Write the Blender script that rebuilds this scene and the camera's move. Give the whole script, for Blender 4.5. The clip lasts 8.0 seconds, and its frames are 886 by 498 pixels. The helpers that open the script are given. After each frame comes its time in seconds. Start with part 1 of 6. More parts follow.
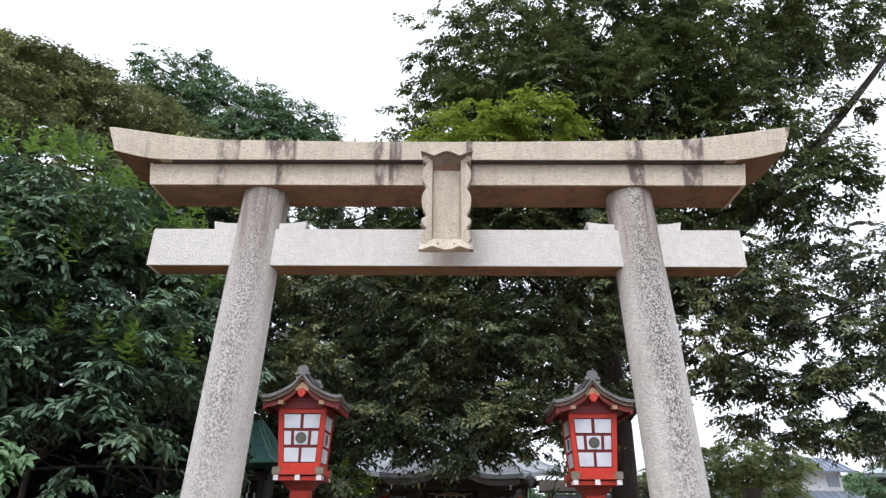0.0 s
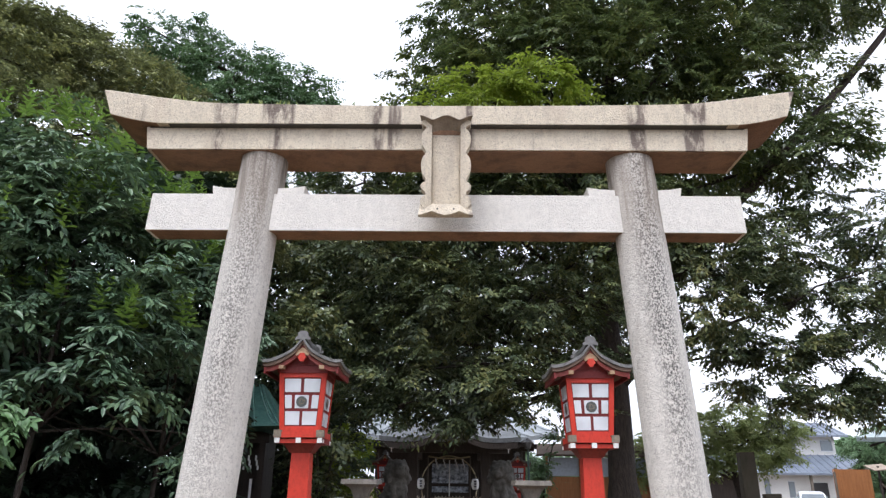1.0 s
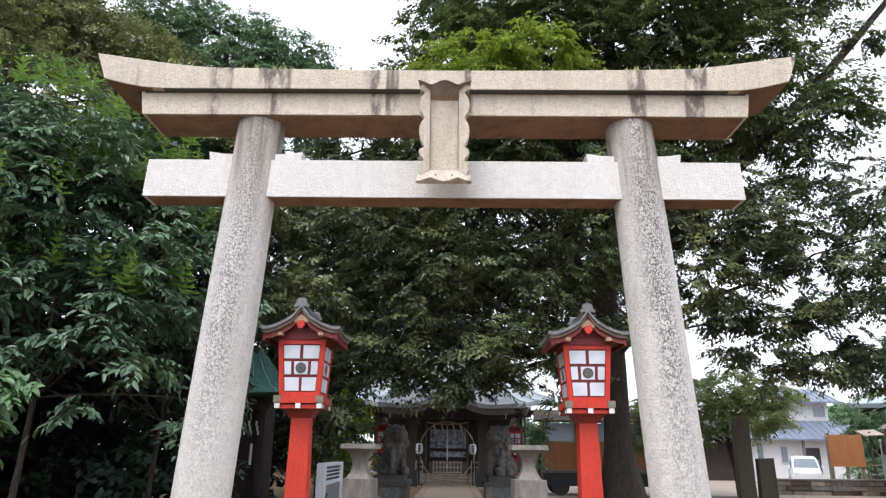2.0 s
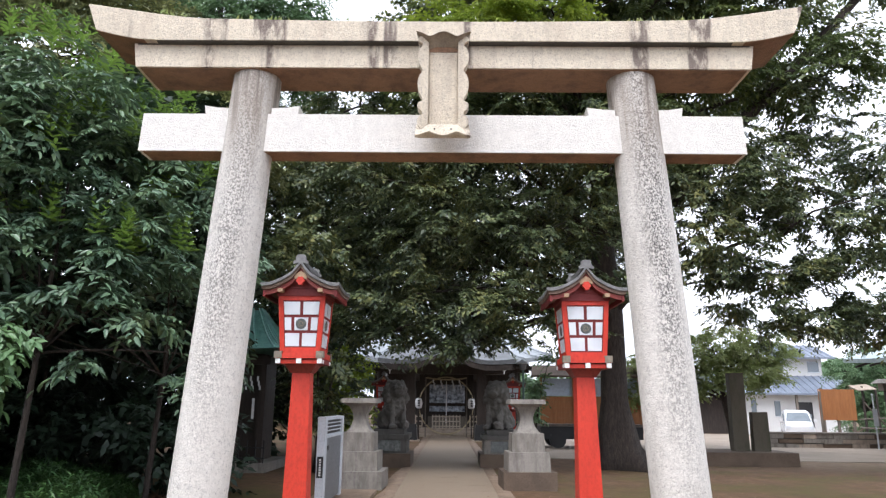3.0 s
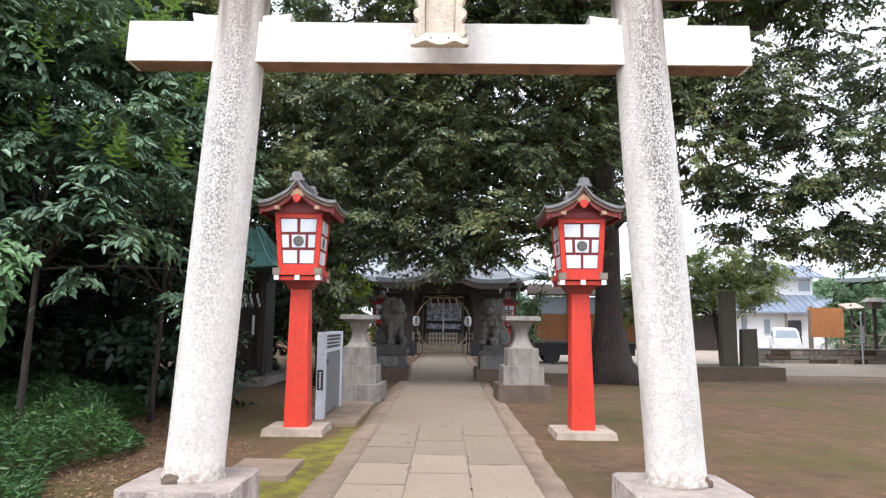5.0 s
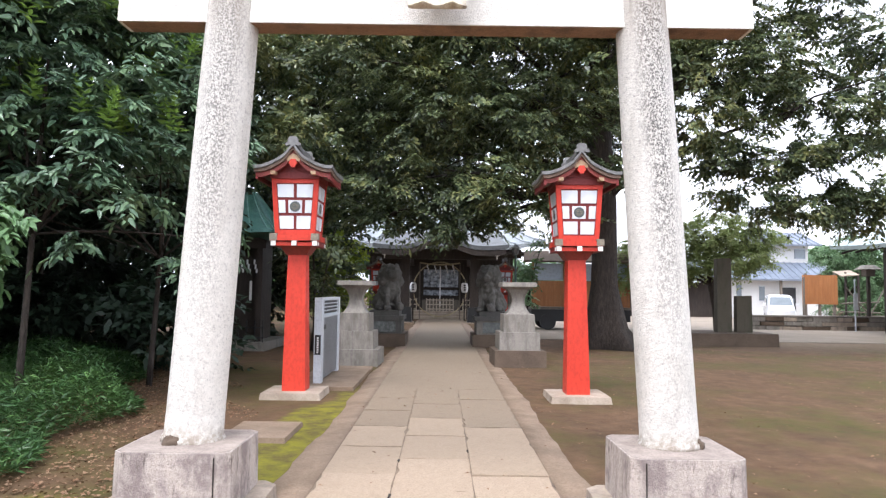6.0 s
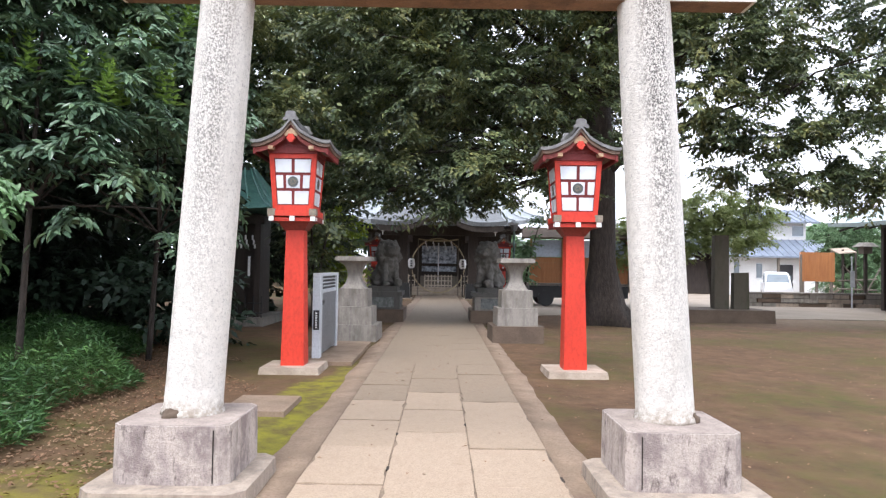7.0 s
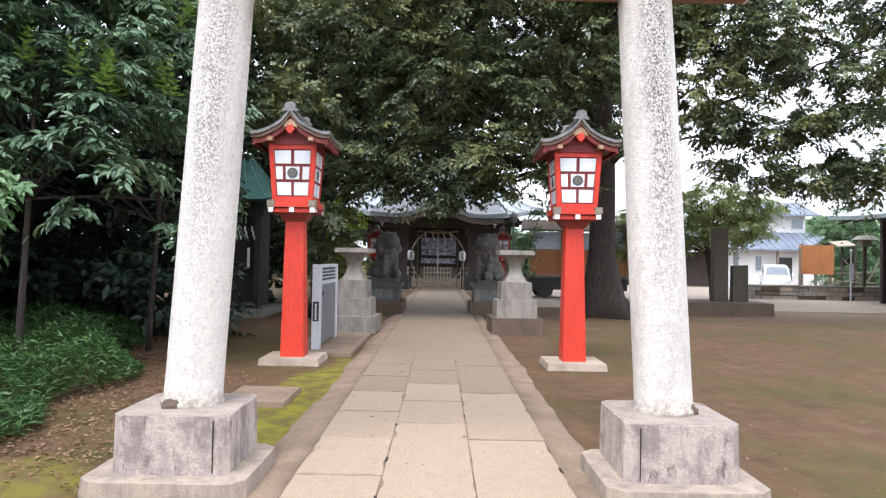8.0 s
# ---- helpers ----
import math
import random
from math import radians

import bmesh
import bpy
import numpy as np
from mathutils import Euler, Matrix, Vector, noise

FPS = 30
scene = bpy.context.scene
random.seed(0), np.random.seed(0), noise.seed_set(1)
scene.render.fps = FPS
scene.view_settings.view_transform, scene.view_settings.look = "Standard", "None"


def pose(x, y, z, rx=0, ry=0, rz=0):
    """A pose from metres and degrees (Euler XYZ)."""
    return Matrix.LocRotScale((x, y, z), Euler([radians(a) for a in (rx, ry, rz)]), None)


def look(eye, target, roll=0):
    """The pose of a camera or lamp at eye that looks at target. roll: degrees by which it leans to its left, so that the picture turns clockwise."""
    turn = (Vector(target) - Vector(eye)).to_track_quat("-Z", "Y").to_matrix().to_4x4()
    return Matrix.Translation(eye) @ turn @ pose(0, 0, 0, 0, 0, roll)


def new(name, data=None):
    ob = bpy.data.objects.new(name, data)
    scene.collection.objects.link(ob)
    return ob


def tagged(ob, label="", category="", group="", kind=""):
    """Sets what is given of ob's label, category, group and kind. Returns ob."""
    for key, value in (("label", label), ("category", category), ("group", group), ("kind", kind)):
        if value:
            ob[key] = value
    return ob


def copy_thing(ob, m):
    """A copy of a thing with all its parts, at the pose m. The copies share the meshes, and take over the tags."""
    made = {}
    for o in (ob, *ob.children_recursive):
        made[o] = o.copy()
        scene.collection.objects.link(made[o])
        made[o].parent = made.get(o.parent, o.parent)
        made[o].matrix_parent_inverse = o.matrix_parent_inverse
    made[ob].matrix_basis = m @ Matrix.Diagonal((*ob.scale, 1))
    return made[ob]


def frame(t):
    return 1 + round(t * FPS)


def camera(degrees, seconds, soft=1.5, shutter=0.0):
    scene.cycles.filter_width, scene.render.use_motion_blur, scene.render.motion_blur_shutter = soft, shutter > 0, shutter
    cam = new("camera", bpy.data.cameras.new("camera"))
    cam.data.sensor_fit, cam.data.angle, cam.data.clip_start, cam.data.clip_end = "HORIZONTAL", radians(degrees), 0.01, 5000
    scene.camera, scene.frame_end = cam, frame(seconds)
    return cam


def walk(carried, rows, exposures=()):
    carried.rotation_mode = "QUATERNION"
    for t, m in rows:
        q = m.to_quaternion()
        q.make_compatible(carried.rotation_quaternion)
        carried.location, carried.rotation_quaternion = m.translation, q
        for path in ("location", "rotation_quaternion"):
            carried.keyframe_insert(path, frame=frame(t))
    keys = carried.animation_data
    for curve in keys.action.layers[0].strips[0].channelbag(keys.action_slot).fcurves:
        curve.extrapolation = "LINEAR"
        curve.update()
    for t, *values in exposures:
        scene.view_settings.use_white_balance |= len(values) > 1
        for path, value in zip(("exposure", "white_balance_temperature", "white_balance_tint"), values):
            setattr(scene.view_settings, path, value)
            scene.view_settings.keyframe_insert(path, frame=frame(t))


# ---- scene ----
cam = camera(66.9, 8.0, soft=1.3)
PATH = [
    (0, (0.080, -4.905, 1.632), (0.046, -3.055, 2.392), 0.6),
    (0.5, (0.080, -4.898, 1.628), (0.048, -3.030, 2.344), 0.7),
    (1, (0.081, -4.892, 1.624), (0.049, -3.007, 2.292), 0.7),
    (1.5, (0.081, -4.888, 1.617), (0.052, -2.990, 2.245), 0.7),
    (3, (0.081, -4.867, 1.594), (0.059, -2.920, 2.052), 0.6),
    (3.5, (0.080, -4.855, 1.582), (0.060, -2.895, 1.979), 0.55),
    (4, (0.080, -4.846, 1.572), (0.061, -2.874, 1.906), 0.6),
    (4.5, (0.082, -4.843, 1.562), (0.066, -2.862, 1.840), 0.62),
    (6, (0.082, -4.840, 1.539), (0.081, -2.844, 1.666), 0.75),
    (6.5, (0.082, -4.836, 1.533), (0.084, -2.838, 1.618), 0.88),
    (7, (0.082, -4.835, 1.529), (0.087, -2.836, 1.586), 0.9),
    (7.5, (0.082, -4.835, 1.527), (0.088, -2.836, 1.573), 0.95),
    (8, (0.081, -4.836, 1.526), (0.088, -2.837, 1.559), 1.05),
]
walk(cam, [(t, look(eye, target, roll)) for t, eye, target, roll in PATH],
     exposures=[(t, stops, 6250, 14) for t, stops in ((0, 0.6), (1.5, 0.76), (3, 1.0), (4.5, 1.26), (6, 1.33), (8, 1.32))])

# ---- world and sun: a bright overcast afternoon ----
SUN_HEIGHT, SUN_SIDE = radians(58), radians(200)
world = bpy.data.worlds.new("overcast_sky")
scene.world = world
world.use_nodes = True
wt = world.node_tree
sky = wt.nodes.new("ShaderNodeTexSky")
sky.sky_type, sky.sun_disc = "NISHITA", False
sky.sun_elevation, sky.sun_rotation = SUN_HEIGHT, SUN_SIDE
sky.air_density, sky.dust_density = 1.0, 6.0
pale = wt.nodes.new("ShaderNodeHueSaturation")
pale.inputs["Saturation"].default_value = 0.12
cloud = wt.nodes.new("ShaderNodeMix")
cloud.data_type = "RGBA"
cloud.inputs["Factor"].default_value = 0.7
cloud.inputs["B"].default_value = (8.6, 9.2, 10.2, 1)
wt.links.new(sky.outputs["Color"], pale.inputs["Color"])
wt.links.new(pale.outputs["Color"], cloud.inputs["A"])
wt.links.new(cloud.outputs["Result"], wt.nodes["Background"].inputs["Color"])
wt.nodes["Background"].inputs["Strength"].default_value = 0.125

sun_data = bpy.data.lights.new("sun", "SUN")
sun_data.energy, sun_data.angle, sun_data.color = 1.0, radians(25), (1.0, 0.98, 0.95)
sun = new("sun", sun_data)
sun.matrix_world = look((0, 0, 30), Vector((0, 0, 30)) - Vector((math.sin(SUN_SIDE) * math.cos(SUN_HEIGHT), math.cos(SUN_SIDE) * math.cos(SUN_HEIGHT), math.sin(SUN_HEIGHT))))


# ---- materials ----
def shader(name):
    m = bpy.data.materials.new(name)
    m.use_nodes = True
    nt = m.node_tree
    return m, nt, nt.nodes["Principled BSDF"]


def node(nt, kind, **values):
    n = nt.nodes.new(kind)
    for key, value in values.items():
        n.inputs[key].default_value = value
    return n


def noise_at(nt, vector, scale, detail=4.0, rough=0.6):
    n = node(nt, "ShaderNodeTexNoise", Scale=scale, Detail=detail, Roughness=rough)
    nt.links.new(vector, n.inputs["Vector"])
    return n.outputs["Fac"]


def ramp(nt, fac, lo, hi, a=0.0, b=1.0):
    n = node(nt, "ShaderNodeMapRange")
    n.inputs["From Min"].default_value, n.inputs["From Max"].default_value = lo, hi
    n.inputs["To Min"].default_value, n.inputs["To Max"].default_value = a, b
    nt.links.new(fac, n.inputs["Value"])
    return n.outputs["Result"]


def blend(nt, fac, a, b):
    n = nt.nodes.new("ShaderNodeMix")
    n.data_type = "RGBA"
    for key, value in (("Factor", fac), ("A", a), ("B", b)):
        if isinstance(value, bpy.types.NodeSocket):
            nt.links.new(value, n.inputs[key])
        else:
            n.inputs[key].default_value = value if key == "Factor" else (*value, 1)
    return n.outputs["Result"]


def times(nt, a, b):
    n = nt.nodes.new("ShaderNodeMath")
    n.operation = "MULTIPLY"
    for k, value in enumerate((a, b)):
        if isinstance(value, bpy.types.NodeSocket):
            nt.links.new(value, n.inputs[k])
        else:
            n.inputs[k].default_value = value
    return n.outputs[0]


def place(nt, stretch=(1, 1, 1), local=False):
    m = nt.nodes.new("ShaderNodeMapping")
    m.inputs["Scale"].default_value = stretch
    if local:
        nt.links.new(nt.nodes.new("ShaderNodeTexCoord").outputs["Object"], m.inputs["Vector"])
    else:
        nt.links.new(nt.nodes.new("ShaderNodeNewGeometry").outputs["Position"], m.inputs["Vector"])
    return m.outputs["Vector"]


def bumped(nt, bsdf, height, strength, distance=0.01):
    n = node(nt, "ShaderNodeBump", Strength=strength, Distance=distance)
    nt.links.new(height, n.inputs["Height"])
    nt.links.new(n.outputs["Normal"], bsdf.inputs["Normal"])


def surface(name, light, dark, rough=0.6, metal=0.0, large=1.5, fine=30.0, relief=0.3, stretch=(1, 1, 1), spec=0.5, vary=0.0, depth=0.01):
    """A plain weathered surface: two tones mixed by broad and fine noise."""
    m, nt, bsdf = shader(name)
    v = place(nt, stretch)
    broad, grain = noise_at(nt, v, large, 5), noise_at(nt, v, fine, 3, 0.7)
    col = blend(nt, ramp(nt, broad, 0.35, 0.68), light, dark)
    col = blend(nt, ramp(nt, grain, 0.45, 0.75, 0.0, 0.55), col, tuple(0.6 * c for c in dark))
    if vary:
        oi = nt.nodes.new("ShaderNodeObjectInfo")
        hsv = node(nt, "ShaderNodeHueSaturation")
        nt.links.new(ramp(nt, oi.outputs["Random"], 0, 1, 1 - vary, 1 + vary), hsv.inputs["Value"])
        nt.links.new(col, hsv.inputs["Color"])
        col = hsv.outputs["Color"]
    nt.links.new(col, bsdf.inputs["Base Color"])
    nt.links.new(ramp(nt, grain, 0.3, 0.7, rough - 0.08, min(1, rough + 0.12)), bsdf.inputs["Roughness"])
    bsdf.inputs["Metallic"].default_value = metal
    bsdf.inputs["Specular IOR Level"].default_value = spec
    bumped(nt, bsdf, grain, relief, depth)
    return m


def granite(name, base, speck, stain, stain_amount, streak=0.0, grime=0.0, speck_lo=0.56, stain_lo=0.5, blotch=0.0, drips=0.0):
    """Pale granite: fine dark crystals, rain streaks and blotches of lichen."""
    m, nt, bsdf = shader(name)
    v, loc = place(nt), place(nt, local=True)
    crystal = noise_at(nt, v, 62, 3, 0.8)
    patch = noise_at(nt, v, 22, 4, 0.7)
    broad = noise_at(nt, place(nt, (3.2, 3.2, 0.9)), 1.8, 7, 0.7)
    col = blend(nt, ramp(nt, patch, 0.35, 0.7, 0, 0.55), base, tuple(0.72 * c for c in base))
    col = blend(nt, ramp(nt, crystal, speck_lo, speck_lo + 0.14, 0, 0.6), col, speck)
    col = blend(nt, ramp(nt, broad, stain_lo, stain_lo + 0.22, 0, stain_amount), col, stain)
    if grime:
        runs = noise_at(nt, place(nt, (7, 7, 0.6)), 1.3, 6, 0.7)
        col = blend(nt, times(nt, ramp(nt, runs, 0.5, 0.62, 0, grime), ramp(nt, patch, 0.3, 0.6, 0.2, 1)), col, (0.12, 0.098, 0.098))
    if drips:
        # separate dark rain streaks with ragged ends
        line = noise_at(nt, place(nt, (1, 0.3, 0.05)), 4.2, 3, 0.55)
        ragged = noise_at(nt, place(nt, (4, 4, 1.5)), 3.0, 5, 0.7)
        col = blend(nt, times(nt, ramp(nt, line, 0.57, 0.62, 0, drips), ramp(nt, ragged, 0.4, 0.55)), col, (0.11, 0.078, 0.07))
    if blotch:
        # purple-grey weathering in cloudy patches
        cloud_ = noise_at(nt, place(nt, (1, 1, 0.7)), 4.5, 8, 0.72)
        col = blend(nt, ramp(nt, cloud_, 0.47, 0.6, 0, blotch), col, (0.21, 0.168, 0.16))
        deep = noise_at(nt, place(nt, (1.6, 1.6, 0.55)), 5.5, 7, 0.75)
        col = blend(nt, ramp(nt, deep, 0.57, 0.66, 0, blotch), col, (0.085, 0.064, 0.06))
    if streak:
        sep = nt.nodes.new("ShaderNodeSeparateXYZ")
        nt.links.new(loc, sep.inputs[0])
        wob = noise_at(nt, place(nt, (1, 1, 0.5)), 2.0, 3)
        add = nt.nodes.new("ShaderNodeMath")
        add.operation = "ADD"
        nt.links.new(sep.outputs["X"], add.inputs[0])
        nt.links.new(ramp(nt, wob, 0, 1, -0.1, 0.06), add.inputs[1])
        ab = nt.nodes.new("ShaderNodeMath")
        ab.operation = "ABSOLUTE"
        nt.links.new(add.outputs[0], ab.inputs[0])
        band = ramp(nt, ab.outputs[0], 0.05, 0.14, 1, 0)
        flake = ramp(nt, noise_at(nt, place(nt, (1, 1, 0.75)), 80, 4, 0.7), 0.46, 0.56)
        high = ramp(nt, sep.outputs["Z"], 0.7, 1.9, 0.18, 1)
        col = blend(nt, times(nt, times(nt, times(nt, band, flake), high), streak), col, (0.105, 0.098, 0.093))
        scatter = ramp(nt, noise_at(nt, place(nt, (1, 1, 0.7)), 48, 4, 0.75), 0.57, 0.63, 0, 0.65)
        col = blend(nt, times(nt, scatter, ramp(nt, sep.outputs["Z"], 0.0, 2.4, 0.4, 1)), col, (0.26, 0.24, 0.23))
        # soot and rain stains that run down from the beam, and mud at the foot
        runs = noise_at(nt, place(nt, (7, 7, 0.35)), 1.6, 5, 0.65)
        col = blend(nt, times(nt, ramp(nt, sep.outputs["Z"], 2.6, 3.3), ramp(nt, runs, 0.36, 0.6, 0.2, 0.75)), col, (0.27, 0.22, 0.175))
        col = blend(nt, times(nt, ramp(nt, sep.outputs["Z"], 3.0, 3.6), ramp(nt, runs, 0.52, 0.64, 0, 0.7)), col, (0.12, 0.1, 0.085))
        col = blend(nt, times(nt, ramp(nt, sep.outputs["Z"], 0.03, 0.17, 1, 0), ramp(nt, patch, 0.35, 0.6, 0.25, 0.85)), col, (0.24, 0.19, 0.14))
    nt.links.new(col, bsdf.inputs["Base Color"])
    bsdf.inputs["Roughness"].default_value = 0.82
    bumped(nt, bsdf, noise_at(nt, v, 48, 4, 0.75), 0.8, 0.014)
    return m


def leafy(name, colours, gloss=0.45, through_light=0.3):
    """Leaves: every leaf has its own tint, and whole boughs drift in hue."""
    m, nt, bsdf = shader(name)
    geo = nt.nodes.new("ShaderNodeNewGeometry")
    cr = nt.nodes.new("ShaderNodeValToRGB")
    el = cr.color_ramp.elements
    while len(el) < len(colours):
        el.new(0.5)
    for k, c in enumerate(colours):
        el[k].position, el[k].color = k / (len(colours) - 1), (*c, 1)
    broad = noise_at(nt, place(nt), 0.55, 3)
    mix = nt.nodes.new("ShaderNodeMath")
    mix.operation = "ADD"
    nt.links.new(times(nt, geo.outputs["Random Per Island"], 0.5), mix.inputs[0])
    nt.links.new(ramp(nt, broad, 0.3, 0.7, 0, 0.5), mix.inputs[1])
    nt.links.new(mix.outputs[0], cr.inputs["Fac"])
    nt.links.new(cr.outputs["Color"], bsdf.inputs["Base Color"])
    bsdf.inputs["Roughness"].default_value = gloss
    bsdf.inputs["Specular IOR Level"].default_value = 0.4
    tr = nt.nodes.new("ShaderNodeBsdfTranslucent")
    nt.links.new(blend(nt, 0.25, cr.outputs["Color"], (0.15, 0.2, 0.05)), tr.inputs["Color"])
    sh = nt.nodes.new("ShaderNodeMixShader")
    sh.inputs["Fac"].default_value = through_light
    nt.links.new(bsdf.outputs[0], sh.inputs[1])
    nt.links.new(tr.outputs[0], sh.inputs[2])
    nt.links.new(sh.outputs[0], nt.nodes["Material Output"].inputs["Surface"])
    return m


PILLAR_A = granite("pillar_granite_clean", (0.7, 0.665, 0.61), (0.17, 0.16, 0.15), (0.36, 0.33, 0.29), 0.35, streak=0.75, speck_lo=0.56)
PILLAR_B = granite("pillar_granite_streaked", (0.7, 0.665, 0.61), (0.17, 0.16, 0.15), (0.33, 0.3, 0.26), 0.5, streak=1.0, speck_lo=0.56)
BEAM = granite("beam_granite", (0.69, 0.605, 0.475), (0.27, 0.22, 0.18), (0.44, 0.35, 0.27), 0.55, grime=0.15, speck_lo=0.53, drips=0.85)
NUKI = granite("tie_beam_granite", (0.76, 0.725, 0.67), (0.34, 0.32, 0.3), (0.5, 0.48, 0.45), 0.25, speck_lo=0.6)
PLINTH = granite("plinth_granite", (0.5, 0.43, 0.38), (0.16, 0.13, 0.12), (0.3, 0.25, 0.25), 0.5, grime=0.3, speck_lo=0.53, blotch=0.85)
OLD_STONE = granite("old_stone", (0.28, 0.255, 0.222), (0.1, 0.09, 0.08), (0.12, 0.105, 0.085), 0.8, grime=0.5, stain_lo=0.44)
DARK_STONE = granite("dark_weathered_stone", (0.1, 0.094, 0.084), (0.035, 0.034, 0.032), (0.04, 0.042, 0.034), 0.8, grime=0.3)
MUD_STONE = surface("mud_stained_stone", (0.14, 0.1, 0.07), (0.08, 0.056, 0.04), 0.9, fine=40)
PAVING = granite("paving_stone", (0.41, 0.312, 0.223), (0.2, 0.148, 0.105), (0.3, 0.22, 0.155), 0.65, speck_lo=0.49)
OPEN_JOINT = surface("dark_open_joint", (0.035, 0.026, 0.02), (0.02, 0.015, 0.012), 0.95)
# two darker slab tones: dust, and the tree shade put into the colour
PAVING_HALF_SHADED = granite("half_shaded_paving_stone", (0.36, 0.273, 0.193), (0.19, 0.14, 0.098), (0.26, 0.192, 0.134), 0.6, speck_lo=0.52)
PAVING_DUSTY_SHADED = granite("dusty_shaded_paving_stone", (0.25, 0.19, 0.132), (0.15, 0.11, 0.076), (0.185, 0.138, 0.094), 0.7, speck_lo=0.56)
EDGING = surface("path_edging", (0.27, 0.195, 0.135), (0.17, 0.117, 0.078), 0.9, large=2.5, fine=45, relief=0.4)
JOINT_FILL = surface("sand_filled_joint", (0.3, 0.225, 0.16), (0.1, 0.072, 0.05), 0.95, large=2.2, fine=60)
SLAB = surface("pale_concrete", (0.45, 0.37, 0.295), (0.29, 0.23, 0.175), 0.85, large=3, fine=50)
RED = surface("vermilion_paint", (0.62, 0.042, 0.018), (0.52, 0.032, 0.014), 0.5, large=2.2, fine=25, relief=0.06, stretch=(1, 1, 0.5))
# maroon of the lattice, also used where shade is put into the red
DARK_RED = surface("dark_and_shaded_red_paint", (0.22, 0.018, 0.016), (0.15, 0.014, 0.014), 0.55, relief=0.05)
BEIGE = surface("faded_beige_paint", (0.5, 0.36, 0.22), (0.36, 0.22, 0.13), 0.6, large=8)
PAPER = surface("lantern_panel_white", (0.72, 0.75, 0.79), (0.69, 0.72, 0.76), 0.4, large=2, fine=2, relief=0.0)
CREST = surface("crest_grey", (0.13, 0.14, 0.13), (0.09, 0.1, 0.095), 0.5)
ROOF_METAL = surface("aged_copper_roof", (0.22, 0.215, 0.21), (0.12, 0.115, 0.11), 0.45, metal=0.35, large=4, fine=25, relief=0.2)
# faded red, taken darker for the shade under eaves and base board
FADED_SHADED_RED = surface("faded_shaded_red_paint", (0.26, 0.04, 0.028), (0.17, 0.028, 0.022), 0.6, large=5, fine=25)
ROOF_EDGE = surface("brown_roof_edge", (0.2, 0.13, 0.09), (0.12, 0.075, 0.055), 0.6, large=6)
FITTING = surface("tarnished_brass_fitting", (0.30, 0.25, 0.19), (0.2, 0.17, 0.13), 0.5, metal=0.4, large=20)
WHITE_PAINT = surface("white_paint", (0.82, 0.81, 0.79), (0.74, 0.73, 0.71), 0.55, relief=0.05)
ALU = surface("painted_aluminium", (0.62, 0.65, 0.69), (0.54, 0.57, 0.61), 0.4, metal=0.1, relief=0.03)
STEEL = surface("dull_steel_panel", (0.19, 0.2, 0.215), (0.13, 0.14, 0.15), 0.38, metal=0.2, large=1.2, relief=0.05)
BLACK = surface("black_metal", (0.025, 0.026, 0.028), (0.016, 0.016, 0.018), 0.5, relief=0.05)
DARK_WOOD = surface("dark_weathered_timber", (0.055, 0.04, 0.032), (0.03, 0.022, 0.018), 0.7, large=3, fine=20, stretch=(4, 4, 0.6))
GREY_WOOD = surface("silvered_timber", (0.2, 0.17, 0.14), (0.13, 0.11, 0.09), 0.8, large=3, fine=20, stretch=(4, 4, 0.6))
TIMBER = surface("orange_timber", (0.42, 0.17, 0.055), (0.33, 0.125, 0.04), 0.55, large=3, fine=14, stretch=(5, 5, 0.4))
BARK = surface("bark", (0.062, 0.046, 0.036), (0.024, 0.018, 0.015), 0.95, large=5, fine=11, relief=1.0, stretch=(3, 3, 0.7), depth=0.04)

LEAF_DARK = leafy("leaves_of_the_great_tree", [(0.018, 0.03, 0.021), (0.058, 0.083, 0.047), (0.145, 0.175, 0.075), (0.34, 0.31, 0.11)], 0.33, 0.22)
LEAF_UPPER = leafy("leaves_of_the_upper_crown", [(0.025, 0.042, 0.022), (0.07, 0.105, 0.042), (0.15, 0.19, 0.065), (0.3, 0.31, 0.1)], 0.36, 0.28)
LEAF_BRIGHT = leafy("leaves_of_a_sunny_bough", [(0.14, 0.22, 0.025), (0.27, 0.36, 0.04), (0.42, 0.48, 0.07)], 0.45, 0.45)
LEAF_BUSH = leafy("broad_glossy_leaves", [(0.04, 0.075, 0.054), (0.118, 0.195, 0.118), (0.24, 0.345, 0.17)], 0.3, 0.15)
# leaf green taken near black, so the thickets' inner shade sits in the colour
LEAF_SHADED = leafy("shade_darkened_leaves", [(0.01, 0.02, 0.012), (0.018, 0.036, 0.02), (0.03, 0.055, 0.03)], 0.5, 0.1)
LEAF_PALE = leafy("pale_green_leaves", [(0.08, 0.16, 0.075), (0.14, 0.25, 0.11), (0.2, 0.33, 0.14)], 0.35, 0.3)
LEAF_SHOOT = leafy("young_shoots", [(0.12, 0.22, 0.045), (0.25, 0.39, 0.08)], 0.35, 0.38)
LEAF_DOME = leafy("small_olive_leaves", [(0.075, 0.09, 0.055), (0.23, 0.255, 0.125), (0.55, 0.55, 0.22)], 0.4, 0.2)
LEAF_BACK = leafy("mid_green_leaves", [(0.06, 0.125, 0.062), (0.125, 0.22, 0.105), (0.2, 0.3, 0.145)], 0.4, 0.3)
LEAF_MAPLE = leafy("yellow_green_leaves", [(0.17, 0.22, 0.085), (0.27, 0.33, 0.115), (0.36, 0.38, 0.15)], 0.55, 0.4)
GRASS = leafy("bamboo_grass_blades", [(0.02, 0.055, 0.022), (0.05, 0.12, 0.038), (0.11, 0.21, 0.06)], 0.4, 0.2)
